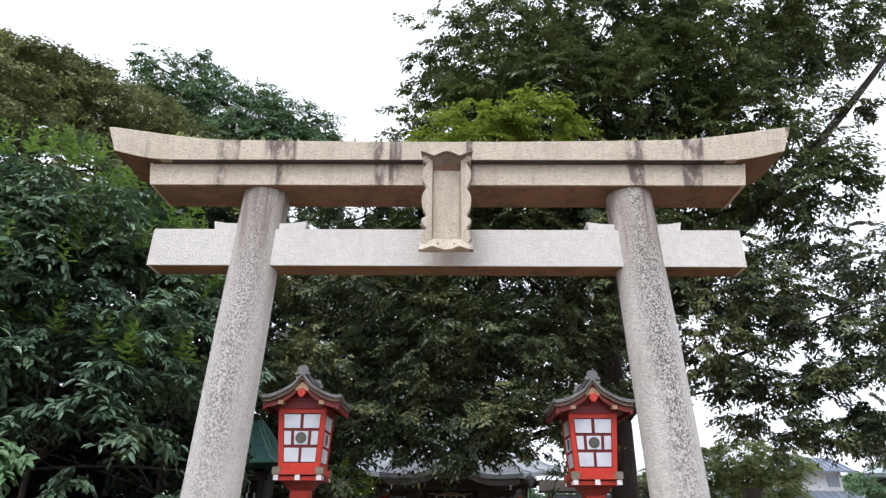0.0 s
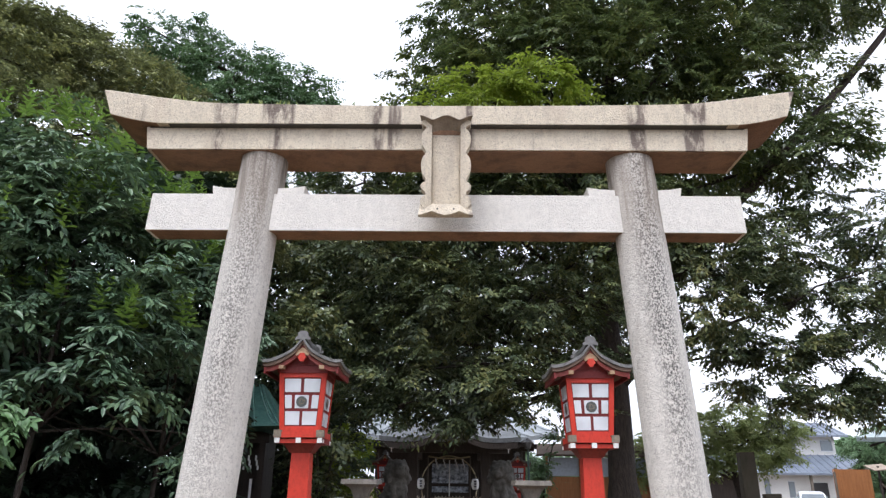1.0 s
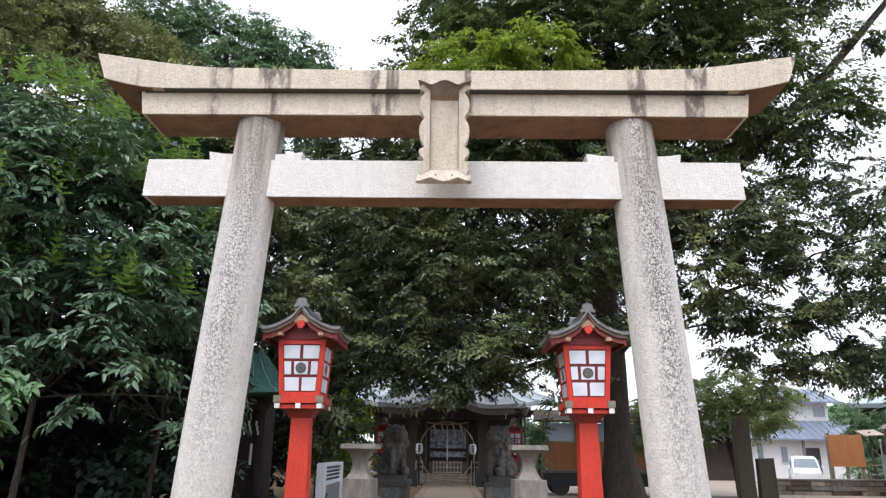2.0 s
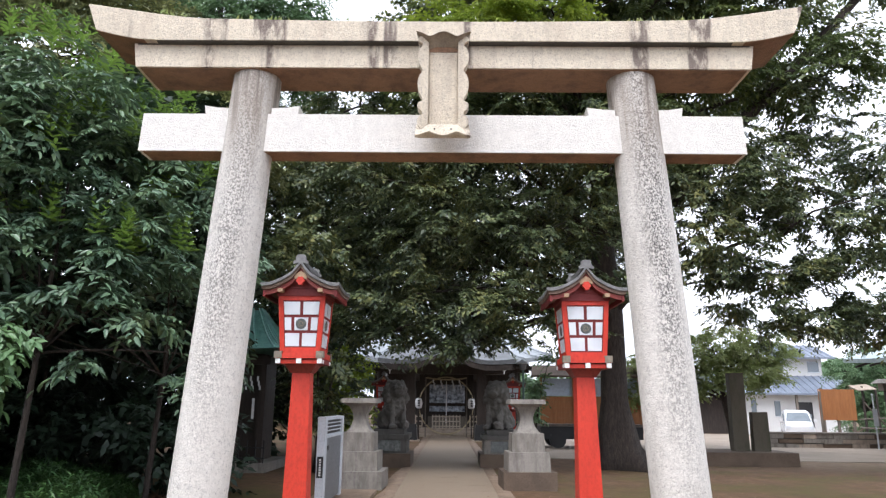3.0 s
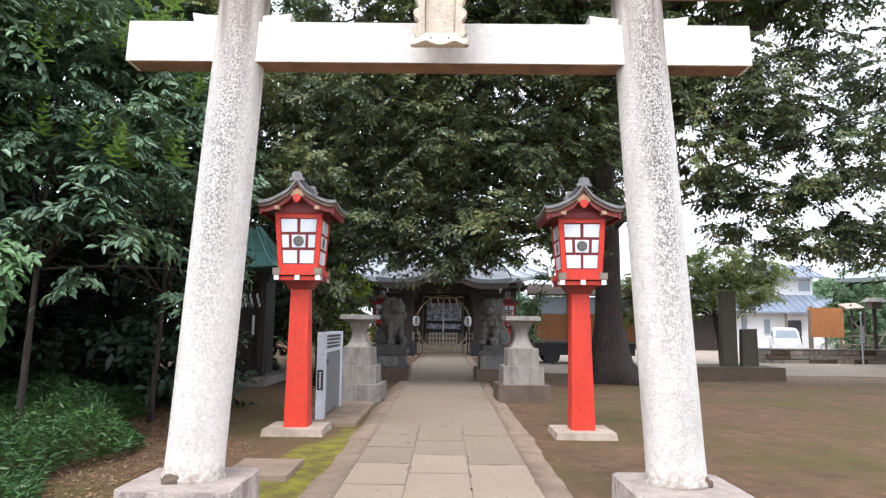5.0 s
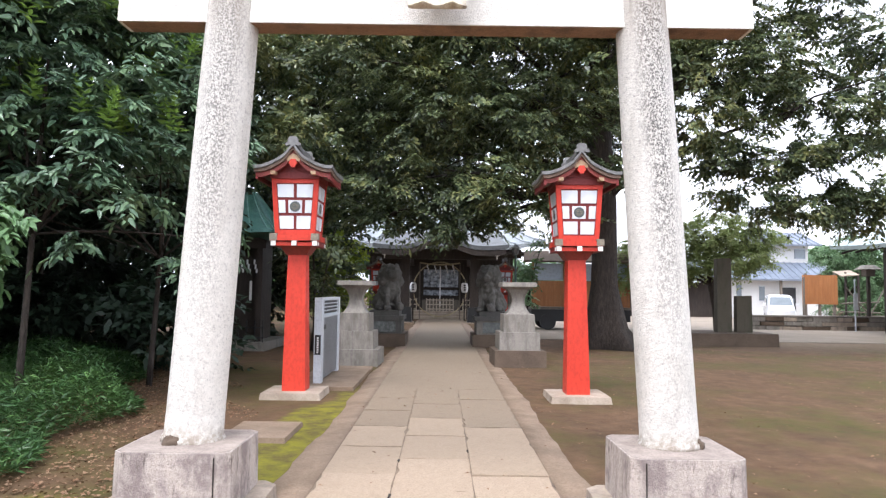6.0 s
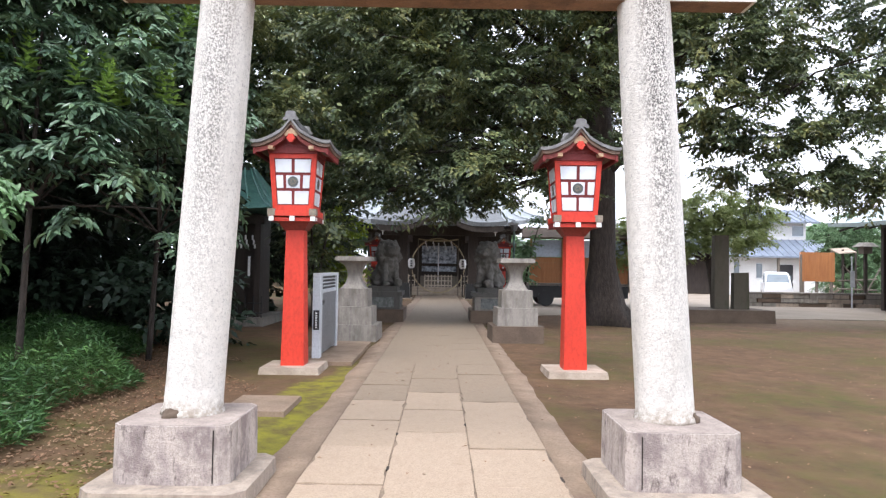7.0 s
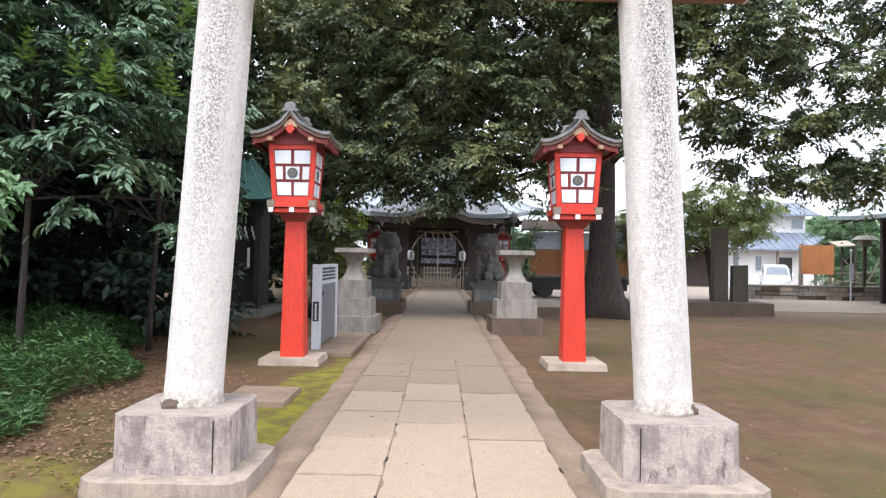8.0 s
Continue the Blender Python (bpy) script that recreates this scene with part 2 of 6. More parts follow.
LITTER = leafy("fallen_leaves", [(0.12, 0.06, 0.035), (0.21, 0.115, 0.065), (0.36, 0.25, 0.16)], 0.8, 0.1)


def earth():
    """Trodden brown earth with moss in patches and pale grit."""
    m, nt, bsdf = shader("earth_and_moss")
    v = place(nt)
    broad, mid, grit = noise_at(nt, v, 0.45, 7, 0.65), noise_at(nt, v, 4.0, 7, 0.7), noise_at(nt, v, 55, 3, 0.8)
    col = blend(nt, ramp(nt, mid, 0.3, 0.7), (0.082, 0.046, 0.025), (0.152, 0.092, 0.052))
    moss = times(nt, ramp(nt, broad, 0.45, 0.6), ramp(nt, mid, 0.35, 0.6, 0.3, 1.0))
    col = blend(nt, moss, col, (0.072, 0.066, 0.018))
    damp = noise_at(nt, place(nt, (1.3, 0.8, 1)), 1.5, 7, 0.7)
    col = blend(nt, ramp(nt, damp, 0.46, 0.68, 0, 0.5), col, (0.05, 0.032, 0.02))
    col = blend(nt, ramp(nt, grit, 0.5, 0.75, 0, 0.4), col, (0.06, 0.045, 0.03))
    # pale dusty tan towards the yard, its sunlight put into the earth colour
    far = nt.nodes.new("ShaderNodeSeparateXYZ")
    nt.links.new(v, far.inputs[0])
    drift = times(nt, times(nt, ramp(nt, far.outputs["Y"], 13.5, 17.0), ramp(nt, far.outputs["X"], 6.0, 10.5)), ramp(nt, mid, 0.3, 0.6, 0.35, 0.9))
    col = blend(nt, drift, col, (0.25, 0.18, 0.125))
    # bright moss in a strip along the path and a patch by the plinth, ragged at the rim
    sep = nt.nodes.new("ShaderNodeSeparateXYZ")
    nt.links.new(v, sep.inputs[0])
    edge_noise = ramp(nt, noise_at(nt, v, 2.6, 7, 0.7), 0.25, 0.75, -0.75, 0.75)
    for cx, cy, rx, ry, thick in ((-1.5, 2.3, 0.42, 2.4, 0.95), (-1.32, 4.6, 0.2, 1.5, 0.8), (-3.0, -0.5, 0.9, 0.8, 0.6)):
        dist = None
        for axis, c, rad in (("X", cx, rx), ("Y", cy, ry)):
            d = ramp(nt, sep.outputs[axis], c - 4 * rad, c + 4 * rad, -4, 4)
            d = times(nt, d, d)
            if dist is None:
                dist = d
            else:
                add = nt.nodes.new("ShaderNodeMath")
                nt.links.new(dist, add.inputs[0])
                nt.links.new(d, add.inputs[1])
                dist = add.outputs[0]
        add = nt.nodes.new("ShaderNodeMath")
        nt.links.new(dist, add.inputs[0])
        nt.links.new(edge_noise, add.inputs[1])
        strip = ramp(nt, add.outputs[0], 0.55, 1.15, 1, 0)
        green = blend(nt, ramp(nt, mid, 0.38, 0.62), (0.21, 0.2, 0.018), (0.1, 0.082, 0.026))
        col = blend(nt, times(nt, strip, ramp(nt, grit, 0.3, 0.6, thick, 0.75 * thick)), col, green)
    nt.links.new(col, bsdf.inputs["Base Color"])
    bsdf.inputs["Roughness"].default_value = 0.95
    bsdf.inputs["Specular IOR Level"].default_value = 0.2
    bumped(nt, bsdf, mid, 0.6, 0.03)
    return m


EARTH = earth()
GRAVEL = surface("pale_gravel_yard", (0.34, 0.28, 0.22), (0.26, 0.21, 0.16), 0.95, large=0.6, fine=60)


# ---- building helpers ----
def part(name, bm, material, parent=None, label="", smooth=False, bevel=0.0, seg=2):
    """One bmesh as one mesh object."""
    if bevel:
        edges = [e for e in bm.edges if len(e.link_faces) == 2 and e.calc_face_angle(0) > 0.5]
        bmesh.ops.bevel(bm, geom=edges, offset=bevel, segments=seg, affect="EDGES", profile=0.6, clamp_overlap=True)
    bmesh.ops.recalc_face_normals(bm, faces=bm.faces)
    me = bpy.data.meshes.new(name)
    bm.to_mesh(me)
    bm.free()
    me.materials.append(material)
    if smooth:
        me.polygons.foreach_set("use_smooth", [True] * len(me.polygons))
    ob = new(name, me)
    ob.parent = parent
    if label:
        ob["label"] = label
    return ob


def thing(name, label, category, m=None, group="", kind=""):
    ob = new(name)
    ob.empty_display_size = 0.2
    if m is not None:
        ob.matrix_basis = m
    return tagged(ob, label, category, group, kind)


def box(x0, x1, y0, y1, z0, z1, bm=None, tx=1.0, ty=1.0):
    """A box; tx, ty shrink its top."""
    bm = bm or bmesh.new()
    cx, cy, hx, hy = (x0 + x1) / 2, (y0 + y1) / 2, (x1 - x0) / 2, (y1 - y0) / 2
    lo = [bm.verts.new((cx + sx * hx, cy + sy * hy, z0)) for sx, sy in ((-1, -1), (1, -1), (1, 1), (-1, 1))]
    hi = [bm.verts.new((cx + sx * hx * tx, cy + sy * hy * ty, z1)) for sx, sy in ((-1, -1), (1, -1), (1, 1), (-1, 1))]
    bm.faces.new(lo[::-1])
    bm.faces.new(hi)
    for k in range(4):
        bm.faces.new((lo[k], lo[(k + 1) % 4], hi[(k + 1) % 4], hi[k]))
    return bm


def loft(rings, bm=None, caps=True, closed=True):
    """Skin between rings of equally many points."""
    bm = bm or bmesh.new()
    rows = [[bm.verts.new(p) for p in ring] for ring in rings]
    n = len(rows[0])
    for a, b in zip(rows, rows[1:]):
        for k in range(n if closed else n - 1):
            bm.faces.new((a[k], a[(k + 1) % n], b[(k + 1) % n], b[k]))
    if caps and closed:
        bm.faces.new(rows[0][::-1])
        bm.faces.new(rows[-1])
    return bm


def lathe(profile, n=24, centre=(0, 0), bm=None):
    return loft([[(centre[0] + r * math.cos(2 * math.pi * k / n), centre[1] + r * math.sin(2 * math.pi * k / n), z) for k in range(n)] for r, z in profile], bm)


def tube(points, radii, n=8, bm=None):
    """A tapered tube along points."""
    rings = []
    pts = [Vector(p) for p in points]
    for k, p in enumerate(pts):
        d = (pts[min(k + 1, len(pts) - 1)] - pts[max(k - 1, 0)]).normalized()
        side = d.cross(Vector((0.3, 0.9, 0.1))).normalized()
        up = d.cross(side)
        rings.append([p + radii[k] * (math.cos(a) * side + math.sin(a) * up) for a in (2 * math.pi * j / n for j in range(n))])
    return loft(rings, bm)


def plate(outline, y0, y1, bm=None):
    """A flat outline in x and z, thick from y0 to y1."""
    return loft([[(x, y0, z) for x, z in outline], [(x, y1, z) for x, z in outline]], bm)


def bent(points, sag=0.0, steps=8):
    """Smooth curve through three points."""
    a, b, c = (Vector(p) for p in points)
    return [(1 - t) ** 2 * a + 2 * t * (1 - t) * b + t * t * c for t in (k / steps for k in range(steps + 1))]


# ---- ground and path ----
rng = np.random.default_rng(5)


def ground_sheet():
    bm = bmesh.new()
    xs = [-900, -200, -60] + [-30 + 1.0 * k for k in range(61)] + [60, 200, 900]
    ys = [-900, -200, -40] + [-14 + 1.0 * k for k in range(61)] + [70, 200, 900]
    grid = [[bm.verts.new((x, y, -0.03 + (0.022 * noise.noise((x * 0.4, y * 0.4, 0)) if abs(x) < 31 and -15 < y < 48 else 0))) for y in ys] for x in xs]
    for i in range(len(xs) - 1):
        for j in range(len(ys) - 1):
            bm.faces.new((grid[i][j], grid[i + 1][j], grid[i + 1][j + 1], grid[i][j + 1]))
    return tagged(part("ground", bm, EARTH, smooth=True), "brown trodden earth with patches of moss", "ground", kind="structure")


ground = ground_sheet()


# ---- torii ----
FOOTING = granite("footing_granite", (0.43, 0.35, 0.275), (0.15, 0.13, 0.12), (0.22, 0.18, 0.15), 0.8, grime=0.4, stain_lo=0.42)
CX = 0.015
BROWN_STAIN_SHADE = granite("brown_stained_shaded_granite", (0.3, 0.17, 0.1), (0.12, 0.07, 0.045), (0.11, 0.065, 0.042), 0.8, stain_lo=0.46)
torii = thing("torii_gate", "weathered pale granite torii gate standing on square stone plinths", "gate")


def pillar(side, material):
    bx, tx = 1.69, 1.472
    slant = math.atan((bx - tx) / 3.66)
    bm = bmesh.new()
    prof = [(0.222, -0.01), (0.216, 0.025), (0.203, 0.035), (0.2, 0.2), (0.197, 1.2), (0.192, 2.4), (0.187, 3.0), (0.183, 3.66), (0.176, 3.74)]
    lathe(prof, 40, bm=bm)
    for v in bm.verts:
        a = math.atan2(v.co.y, v.co.x)
        q = 1 + 0.008 * noise.noise((3 * math.cos(a), 3 * math.sin(a), v.co.z * 2))
        v.co.x, v.co.y = v.co.x * q, v.co.y * q
    ob = part("pillar", bm, material, torii, "tapered granite pillar leaning inward", smooth=True)
    ob.matrix_basis = pose(CX + side * bx, 0, 0.475, 0, -side * math.degrees(slant), 0)
    return ob


pillar(-1, PILLAR_A)
pillar(1, PILLAR_B)


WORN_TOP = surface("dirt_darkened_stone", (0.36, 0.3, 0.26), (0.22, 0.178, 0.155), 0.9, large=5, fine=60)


def cut_block(cx, cy, hx, hy, cut, z0, z1, shrink):
    """A block with cut-off upright corners and slightly uneven faces."""
    plan = [(-hx + cut, -hy), (0, -hy - 0.004), (hx - cut, -hy), (hx, -hy + cut), (hx + 0.003, 0), (hx, hy - cut), (hx - cut, hy), (0, hy), (-hx + cut, hy), (-hx, hy - cut), (-hx - 0.003, 0), (-hx, -hy + cut)]
    return loft([[(cx + f * x, cy + f * y, z) for x, y in plan] for z, f in ((z0, 1.0), ((z0 + z1) / 2, (1 + shrink) / 2 + 0.004), (z1, shrink))])


def plinth(side):
    cx, cy = CX + side * 1.685, -0.05
    part("plinth", cut_block(cx, cy, 0.385, 0.39, 0.06, 0.09, 0.473, 0.985), PLINTH, torii, "square granite plinth, stained dark by rain", bevel=0.014, seg=2)
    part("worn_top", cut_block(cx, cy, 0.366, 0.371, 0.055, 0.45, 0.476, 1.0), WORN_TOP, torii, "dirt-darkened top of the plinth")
    bm = bmesh.new()
    bmesh.ops.create_icosphere(bm, subdivisions=3, radius=1.0, matrix=pose(cx - 0.09 if side < 0 else cx + 0.16, -0.2 if side < 0 else -0.12, 0.49) @ Matrix.Diagonal((0.06 if side < 0 else 0.04, 0.035, 0.05, 1)))
    for v in bm.verts:
        v.co += 0.03 * noise.noise_vector(v.co * 13) + 0.014 * noise.noise_vector(v.co * 45)
    part("moss_clump", bm, MUD_STONE, torii, "dark dry clump of moss at the pillar's foot", smooth=True)
    # dark strip added on the face to draw the cut corner's edge
    for gx in (-0.29,):
        x = cx + side * gx
        part("corner_edge_line", box(x - 0.003, x + 0.003, cy - 0.3975, cy - 0.37, 0.11, 0.45), OPEN_JOINT, torii, "dark strip added to draw the edge of the plinth's cut corner")
    part("footing", cut_block(cx, cy - 0.08, 0.54, 0.49, 0.1, -0.12, 0.092, 0.98), FOOTING, torii, "low worn footing slab", bevel=0.018, seg=2)


plinth(-1)
plinth(1)


def crown_low(x):
    """Height of the top beam's lower edge, which bows up towards the ends."""
    return 4.305 + 0.085 * max(0, (abs(x) - 2.12) / 0.3) ** 2


def crown_beam():
    """The curved top beam: flat in the middle, swept up at both slanted ends."""
    rings = []
    for k in range(-40, 41):
        u = k / 40
        x = 2.42 * u
        lift = 0.022 * (abs(x) / 1.9) ** 2
        if abs(x) > 1.75:
            lift += 0.145 * ((abs(x) - 1.75) / 1.0) ** 2 * 1.6
        low = crown_low(x)
        top = 4.474 + lift
        over = 0.25 * u ** 9
        out = 0.33 * u ** 9
        rings.append([(CX + x + over, -0.262, low), (CX + x + out, -0.268, top - 0.01), (CX + x + out, -0.2, top + 0.03), (CX + x + out, 0, top + 0.09),
                      (CX + x + out, 0.2, top + 0.03), (CX + x + out, 0.268, top - 0.01), (CX + x + over, 0.262, low)])
    return loft(rings)


part("crown_beam", crown_beam(), BEAM, torii, "upswept granite top beam, dark rain streaks and moss")


def under_beam():
    rings = [[(CX + x + d * s, y, z) for y, z, s in ((-0.2, 4.112, 0), (-0.2, 4.308, 0.03), (0.2, 4.308, 0.03), (0.2, 4.112, 0))] for x, d in ((-2.36, -1), (-1.2, 0), (0, 0), (1.2, 0), (2.345, 1))]
    return loft(rings)


part("under_beam", under_beam(), BEAM, torii, "straight granite beam under the top beam", bevel=0.008)


def tie_beam():
    rings = [[(CX + x + d * s, y, z) for y, z, s in ((-0.105, 3.465, 0.012), (-0.105, 3.768, 0), (0.105, 3.768, 0), (0.105, 3.465, 0.012))] for x, d in ((-2.3, -1), (0, 0), (2.28, 1))]
    return loft(rings)


# thin brown sheets: stain, plus the shade under the beams put into colour
part("stained_shaded_underside", box(CX - 2.33, CX + 2.315, -0.185, 0.185, 4.104, 4.1115), BROWN_STAIN_SHADE, torii, "brown-stained underside of the beam, darkened for its shade")
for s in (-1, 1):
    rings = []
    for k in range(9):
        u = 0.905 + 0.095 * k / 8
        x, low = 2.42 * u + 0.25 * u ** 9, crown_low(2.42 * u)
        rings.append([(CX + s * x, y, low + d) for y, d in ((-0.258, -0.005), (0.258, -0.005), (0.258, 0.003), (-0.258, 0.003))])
    part("stained_shaded_underside", loft(rings), BROWN_STAIN_SHADE, torii, "brown-stained underside of the beam's end, its shade in the brown")
# dark strips paint the shadow line that the top beam's overhang casts
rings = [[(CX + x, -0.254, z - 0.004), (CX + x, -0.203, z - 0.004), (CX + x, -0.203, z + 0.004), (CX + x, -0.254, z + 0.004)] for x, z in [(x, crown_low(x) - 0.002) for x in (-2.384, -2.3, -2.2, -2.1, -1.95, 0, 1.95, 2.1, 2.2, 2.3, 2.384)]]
part("shadow_line", box(CX - 2.36, CX + 2.345, -0.207, -0.2015, 4.296, 4.304), DARK_STONE, torii, "dark strip painted as the shadow line between the beams")
part("shadow_joint", loft(rings), DARK_STONE, torii, "dark strip painted as shade under the top beam's overhang")
part("stained_shaded_underside", box(CX - 2.28, CX + 2.26, -0.094, 0.094, 3.459, 3.4646), BROWN_STAIN_SHADE, torii, "brown-stained underside of the tie beam, shade included in the colour")
part("tie_beam", tie_beam(), NUKI, torii, "pale clean granite tie beam", bevel=0.008)
for side in (-1, 1):
    for sx, span in ((1, 0.19), (-1, 0.215)):
        c = CX + side * 1.487
        x0, x1 = c + side * sx * 0.165, c + side * sx * (0.165 + span)
        bm = loft([[(x0, y, 3.77), (x0, y, 3.826), ((x0 + x1) / 2, y, 3.83), (x1, y, 3.846), (x1 - side * sx * 0.012, y, 3.77)] for y in (-0.085, 0.085)])
        part("wedge", bm, NUKI, torii, "small pale stone wedge", bevel=0.006)


# granite a tone darker and browner than the beams
HOOD = granite("darker_granite", (0.36, 0.3, 0.235), (0.15, 0.12, 0.095), (0.15, 0.115, 0.085), 0.8, stain_lo=0.42)


def tablet():
    """The carved tablet in the middle, with a scalloped frame; it leans forward."""
    base = part("tablet", box(-0.115, 0.115, -0.02, 0.09, 0.06, 0.71), BEAM, torii, "carved granite tablet with a scalloped frame", bevel=0.008)
    base.matrix_basis = pose(CX + 0.004, -0.295, 3.52, 4, 0, 0)
    lobes = [(0.02, 0.13), (0.155, 0.235), (0.26, 0.46), (0.48, 0.66), (0.68, 0.735)]
    for side in (-1, 1):
        edge = []
        for z0, z1 in lobes:
            for k in range(7):
                t = k / 6
                edge.append((side * (0.152 + 0.034 * math.sin(math.pi * t) ** 0.7), z0 + (z1 - z0) * t))
            edge.append((side * 0.15, z1 + 0.008))
        bm = plate([(side * 0.108, 0.02)] + edge + [(side * 0.108, 0.74)], -0.065, 0.03)
        for v in bm.verts:
            v.co.y -= 0.35 * (abs(v.co.x) - 0.108)
        part("side_rim", bm, BEAM, base)
    # hood: a hollow board whose front lip has three peaks, and a curled sill below it
    def lip(x, deep):
        return deep * (1 - abs(math.cos(math.pi * abs(x) / 0.2)) ** 1.4)

    xs = [-0.2 + 0.4 * k / 32 for k in range(33)]
    rings = []
    for x in xs:
        f = lip(x, 0.036)
        arch = 0.665 - 0.05 * (x / 0.2) ** 2
        rings.append([(x, -0.118, 0.752 - f), (x, -0.1, 0.764 - f), (x * 0.9, 0.05, 0.76 - 0.3 * f), (x * 0.8, 0.05, arch), (x * 0.8, -0.012, arch), (x * 0.96, -0.085, 0.742 - f)])
    part("hood", loft(rings), HOOD, base, "hollow stone hood with a peaked lip", bevel=0.003)
    # dark strip puts the shade of the hood's hollow into colour
    part("recess", box(-0.105, 0.105, -0.026, -0.016, 0.635, 0.672), BROWN_STAIN_SHADE, base, "dark strip painted for the shaded hollow under the hood")
    rings = []
    for x in xs:
        f = lip(x, 0.028)
        rings.append([(x * 0.94, -0.062, 0.062), (x, -0.098, -0.03 + f), (x, -0.08, -0.042 + f), (x * 0.92, 0.03, -0.01), (x * 0.9, 0.03, 0.075)])
    part("sill", loft(rings), BEAM, base, "curled stone sill with two peg holes", bevel=0.003)
    for sx in (-1, 1):
        part("inner_border", box(min(sx * 0.086, sx * 0.1), max(sx * 0.086, sx * 0.1), -0.03, -0.018, 0.07, 0.62), BEAM, base, bevel=0.003)
    for x, z in ((-0.06, 0.02), (0.06, 0.02)):
        ob = part("peg_hole", lathe([(0.007, 0.0), (0.007, 0.004)], 8), DARK_STONE, base)
        ob.matrix_basis = pose(x, -0.082, z, 90, 0, 0)


tablet()


def top_moss():
    """Tufts of moss and grass along the top beam."""
    bm = bmesh.new()
    r = random.Random(4)
    for _ in range(420):
        x = r.uniform(-2.3, 2.4)
        if noise.noise((x * 2.5, 3.1, 0)) < -0.05:
            continue
        y = r.uniform(-0.25, -0.08)
        z = 4.5 + 0.022 * (abs(x) / 1.9) ** 2 + 0.232 * max(0, abs(x) - 1.75) ** 2 + 0.03 * (y + 0.25) / 0.1 * 0.5
        a, h = r.uniform(0, 6.28), r.uniform(0.006, 0.026)
        dx, dy = 0.012 * math.cos(a), 0.012 * math.sin(a)
        v = [bm.verts.new(p) for p in ((CX + x - dx, y - dy, z - 0.02), (CX + x + dx, y + dy, z - 0.02), (CX + x + r.uniform(-0.02, 0.02), y + r.uniform(-0.02, 0.02), z + h))]
        bm.faces.new(v)
    ob = part("moss_tufts", bm, LEAF_MAPLE, torii, "small tufts of moss and grass on the top beam")
    ob["kind"] = "stuff"


top_moss()


# ---- red lanterns ----
def red_lantern(m):
    top = thing("red_lantern", "tall vermilion wooden lantern with white panels and curved roof", "lantern", m, "lanterns beside the path")
    part("footing_slab", box(-0.44, 0.44, -0.42, 0.42, -0.06, 0.068, tx=0.95, ty=0.95), SLAB, top, "pale stone slab", bevel=0.015)
    part("post", box(-0.17, 0.17, -0.17, 0.17, 0.066, 2.12, tx=0.76, ty=0.76), RED, top, "square tapered vermilion post", bevel=0.012)
    # bracket and beams in darker reds: shade under the board in their colour
    part("bracket", box(-0.15, 0.15, -0.15, 0.15, 2.08, 2.21, tx=1.55, ty=1.55), FADED_SHADED_RED, top, bevel=0.01)
    for k, off in enumerate((-0.3, 0.0, 0.3)):
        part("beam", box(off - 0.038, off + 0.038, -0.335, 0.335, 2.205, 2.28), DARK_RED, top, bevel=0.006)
        for s in (-1, 1):
            part("beam_end", box(off - 0.036, off + 0.036, min(s * 0.337, s * 0.345), max(s * 0.337, s * 0.345), 2.207, 2.278), WHITE_PAINT, top, "white-painted beam end")
    for off in (-0.27, 0.27):
        part("cross_beam", box(-0.337, 0.337, off - 0.04, off + 0.04, 2.206, 2.262), RED, top, bevel=0.006)
        for s in (-1, 1):
            part("beam_end", box(min(s * 0.338, s * 0.346), max(s * 0.338, s * 0.346), off - 0.036, off + 0.036, 2.209, 2.26), WHITE_PAINT, top, "white-painted beam end")
    part("base_board", box(-0.345, 0.345, -0.345, 0.345, 2.281, 2.36), RED, top, bevel=0.01)
    for sx in (-1, 1):
        for sy in (-1, 1):
            x, y = sx * 0.3, sy * 0.3
            part("corner_fitting", box(x - 0.055, x + 0.055, y - 0.055, y + 0.055, 2.285, 2.385), FITTING, top, "tarnished metal corner cap", bevel=0.006)
    z0, z1, w0, w1 = 2.361, 3.2, 0.29, 0.345

    def half(z):
        return w0 + (w1 - w0) * (z - z0) / (z1 - z0)

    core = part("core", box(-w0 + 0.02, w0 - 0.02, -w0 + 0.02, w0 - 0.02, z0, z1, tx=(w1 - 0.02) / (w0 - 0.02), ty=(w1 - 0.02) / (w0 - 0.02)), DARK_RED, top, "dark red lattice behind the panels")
    for sx in (-1, 1):
        for sy in (-1, 1):
            a, b = half(z0) - 0.033, half(z1) - 0.033
            ring0 = [(sx * a + dx, sy * a + dy, z0) for dx, dy in ((-0.034, -0.034), (0.034, -0.034), (0.034, 0.034), (-0.034, 0.034))]
            ring1 = [(sx * b + dx, sy * b + dy, z1) for dx, dy in ((-0.034, -0.034), (0.034, -0.034), (0.034, 0.034), (-0.034, 0.034))]
            part("corner_post", loft([ring0, ring1]), RED, top, bevel=0.005)
    for turn in range(4):
        rot = pose(0, 0, 0, 0, 0, 90 * turn)
        for za, zb in ((z0, 2.44), (3.13, z1)):
            h = half(za) + 0.002
            # upper side and back rails coloured darker to carry the eaves' shade
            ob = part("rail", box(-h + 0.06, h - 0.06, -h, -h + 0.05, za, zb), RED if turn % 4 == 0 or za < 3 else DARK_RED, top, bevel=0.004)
            ob.matrix_basis = rot
        rows = [(2.458, 2.648, 2), (2.692, 2.878, 3), (2.922, 3.112, 2)]
        for za, zb, cols in rows:
            ha, hb = half(za), half(zb)
            cells = [(-1, -0.095), (0.095, 1)] if cols == 2 else [(-1, -0.6), (-0.41, 0.41), (0.6, 1)]
            for ca, cb in cells:
                ia, ib = ha - 0.078, hb - 0.078
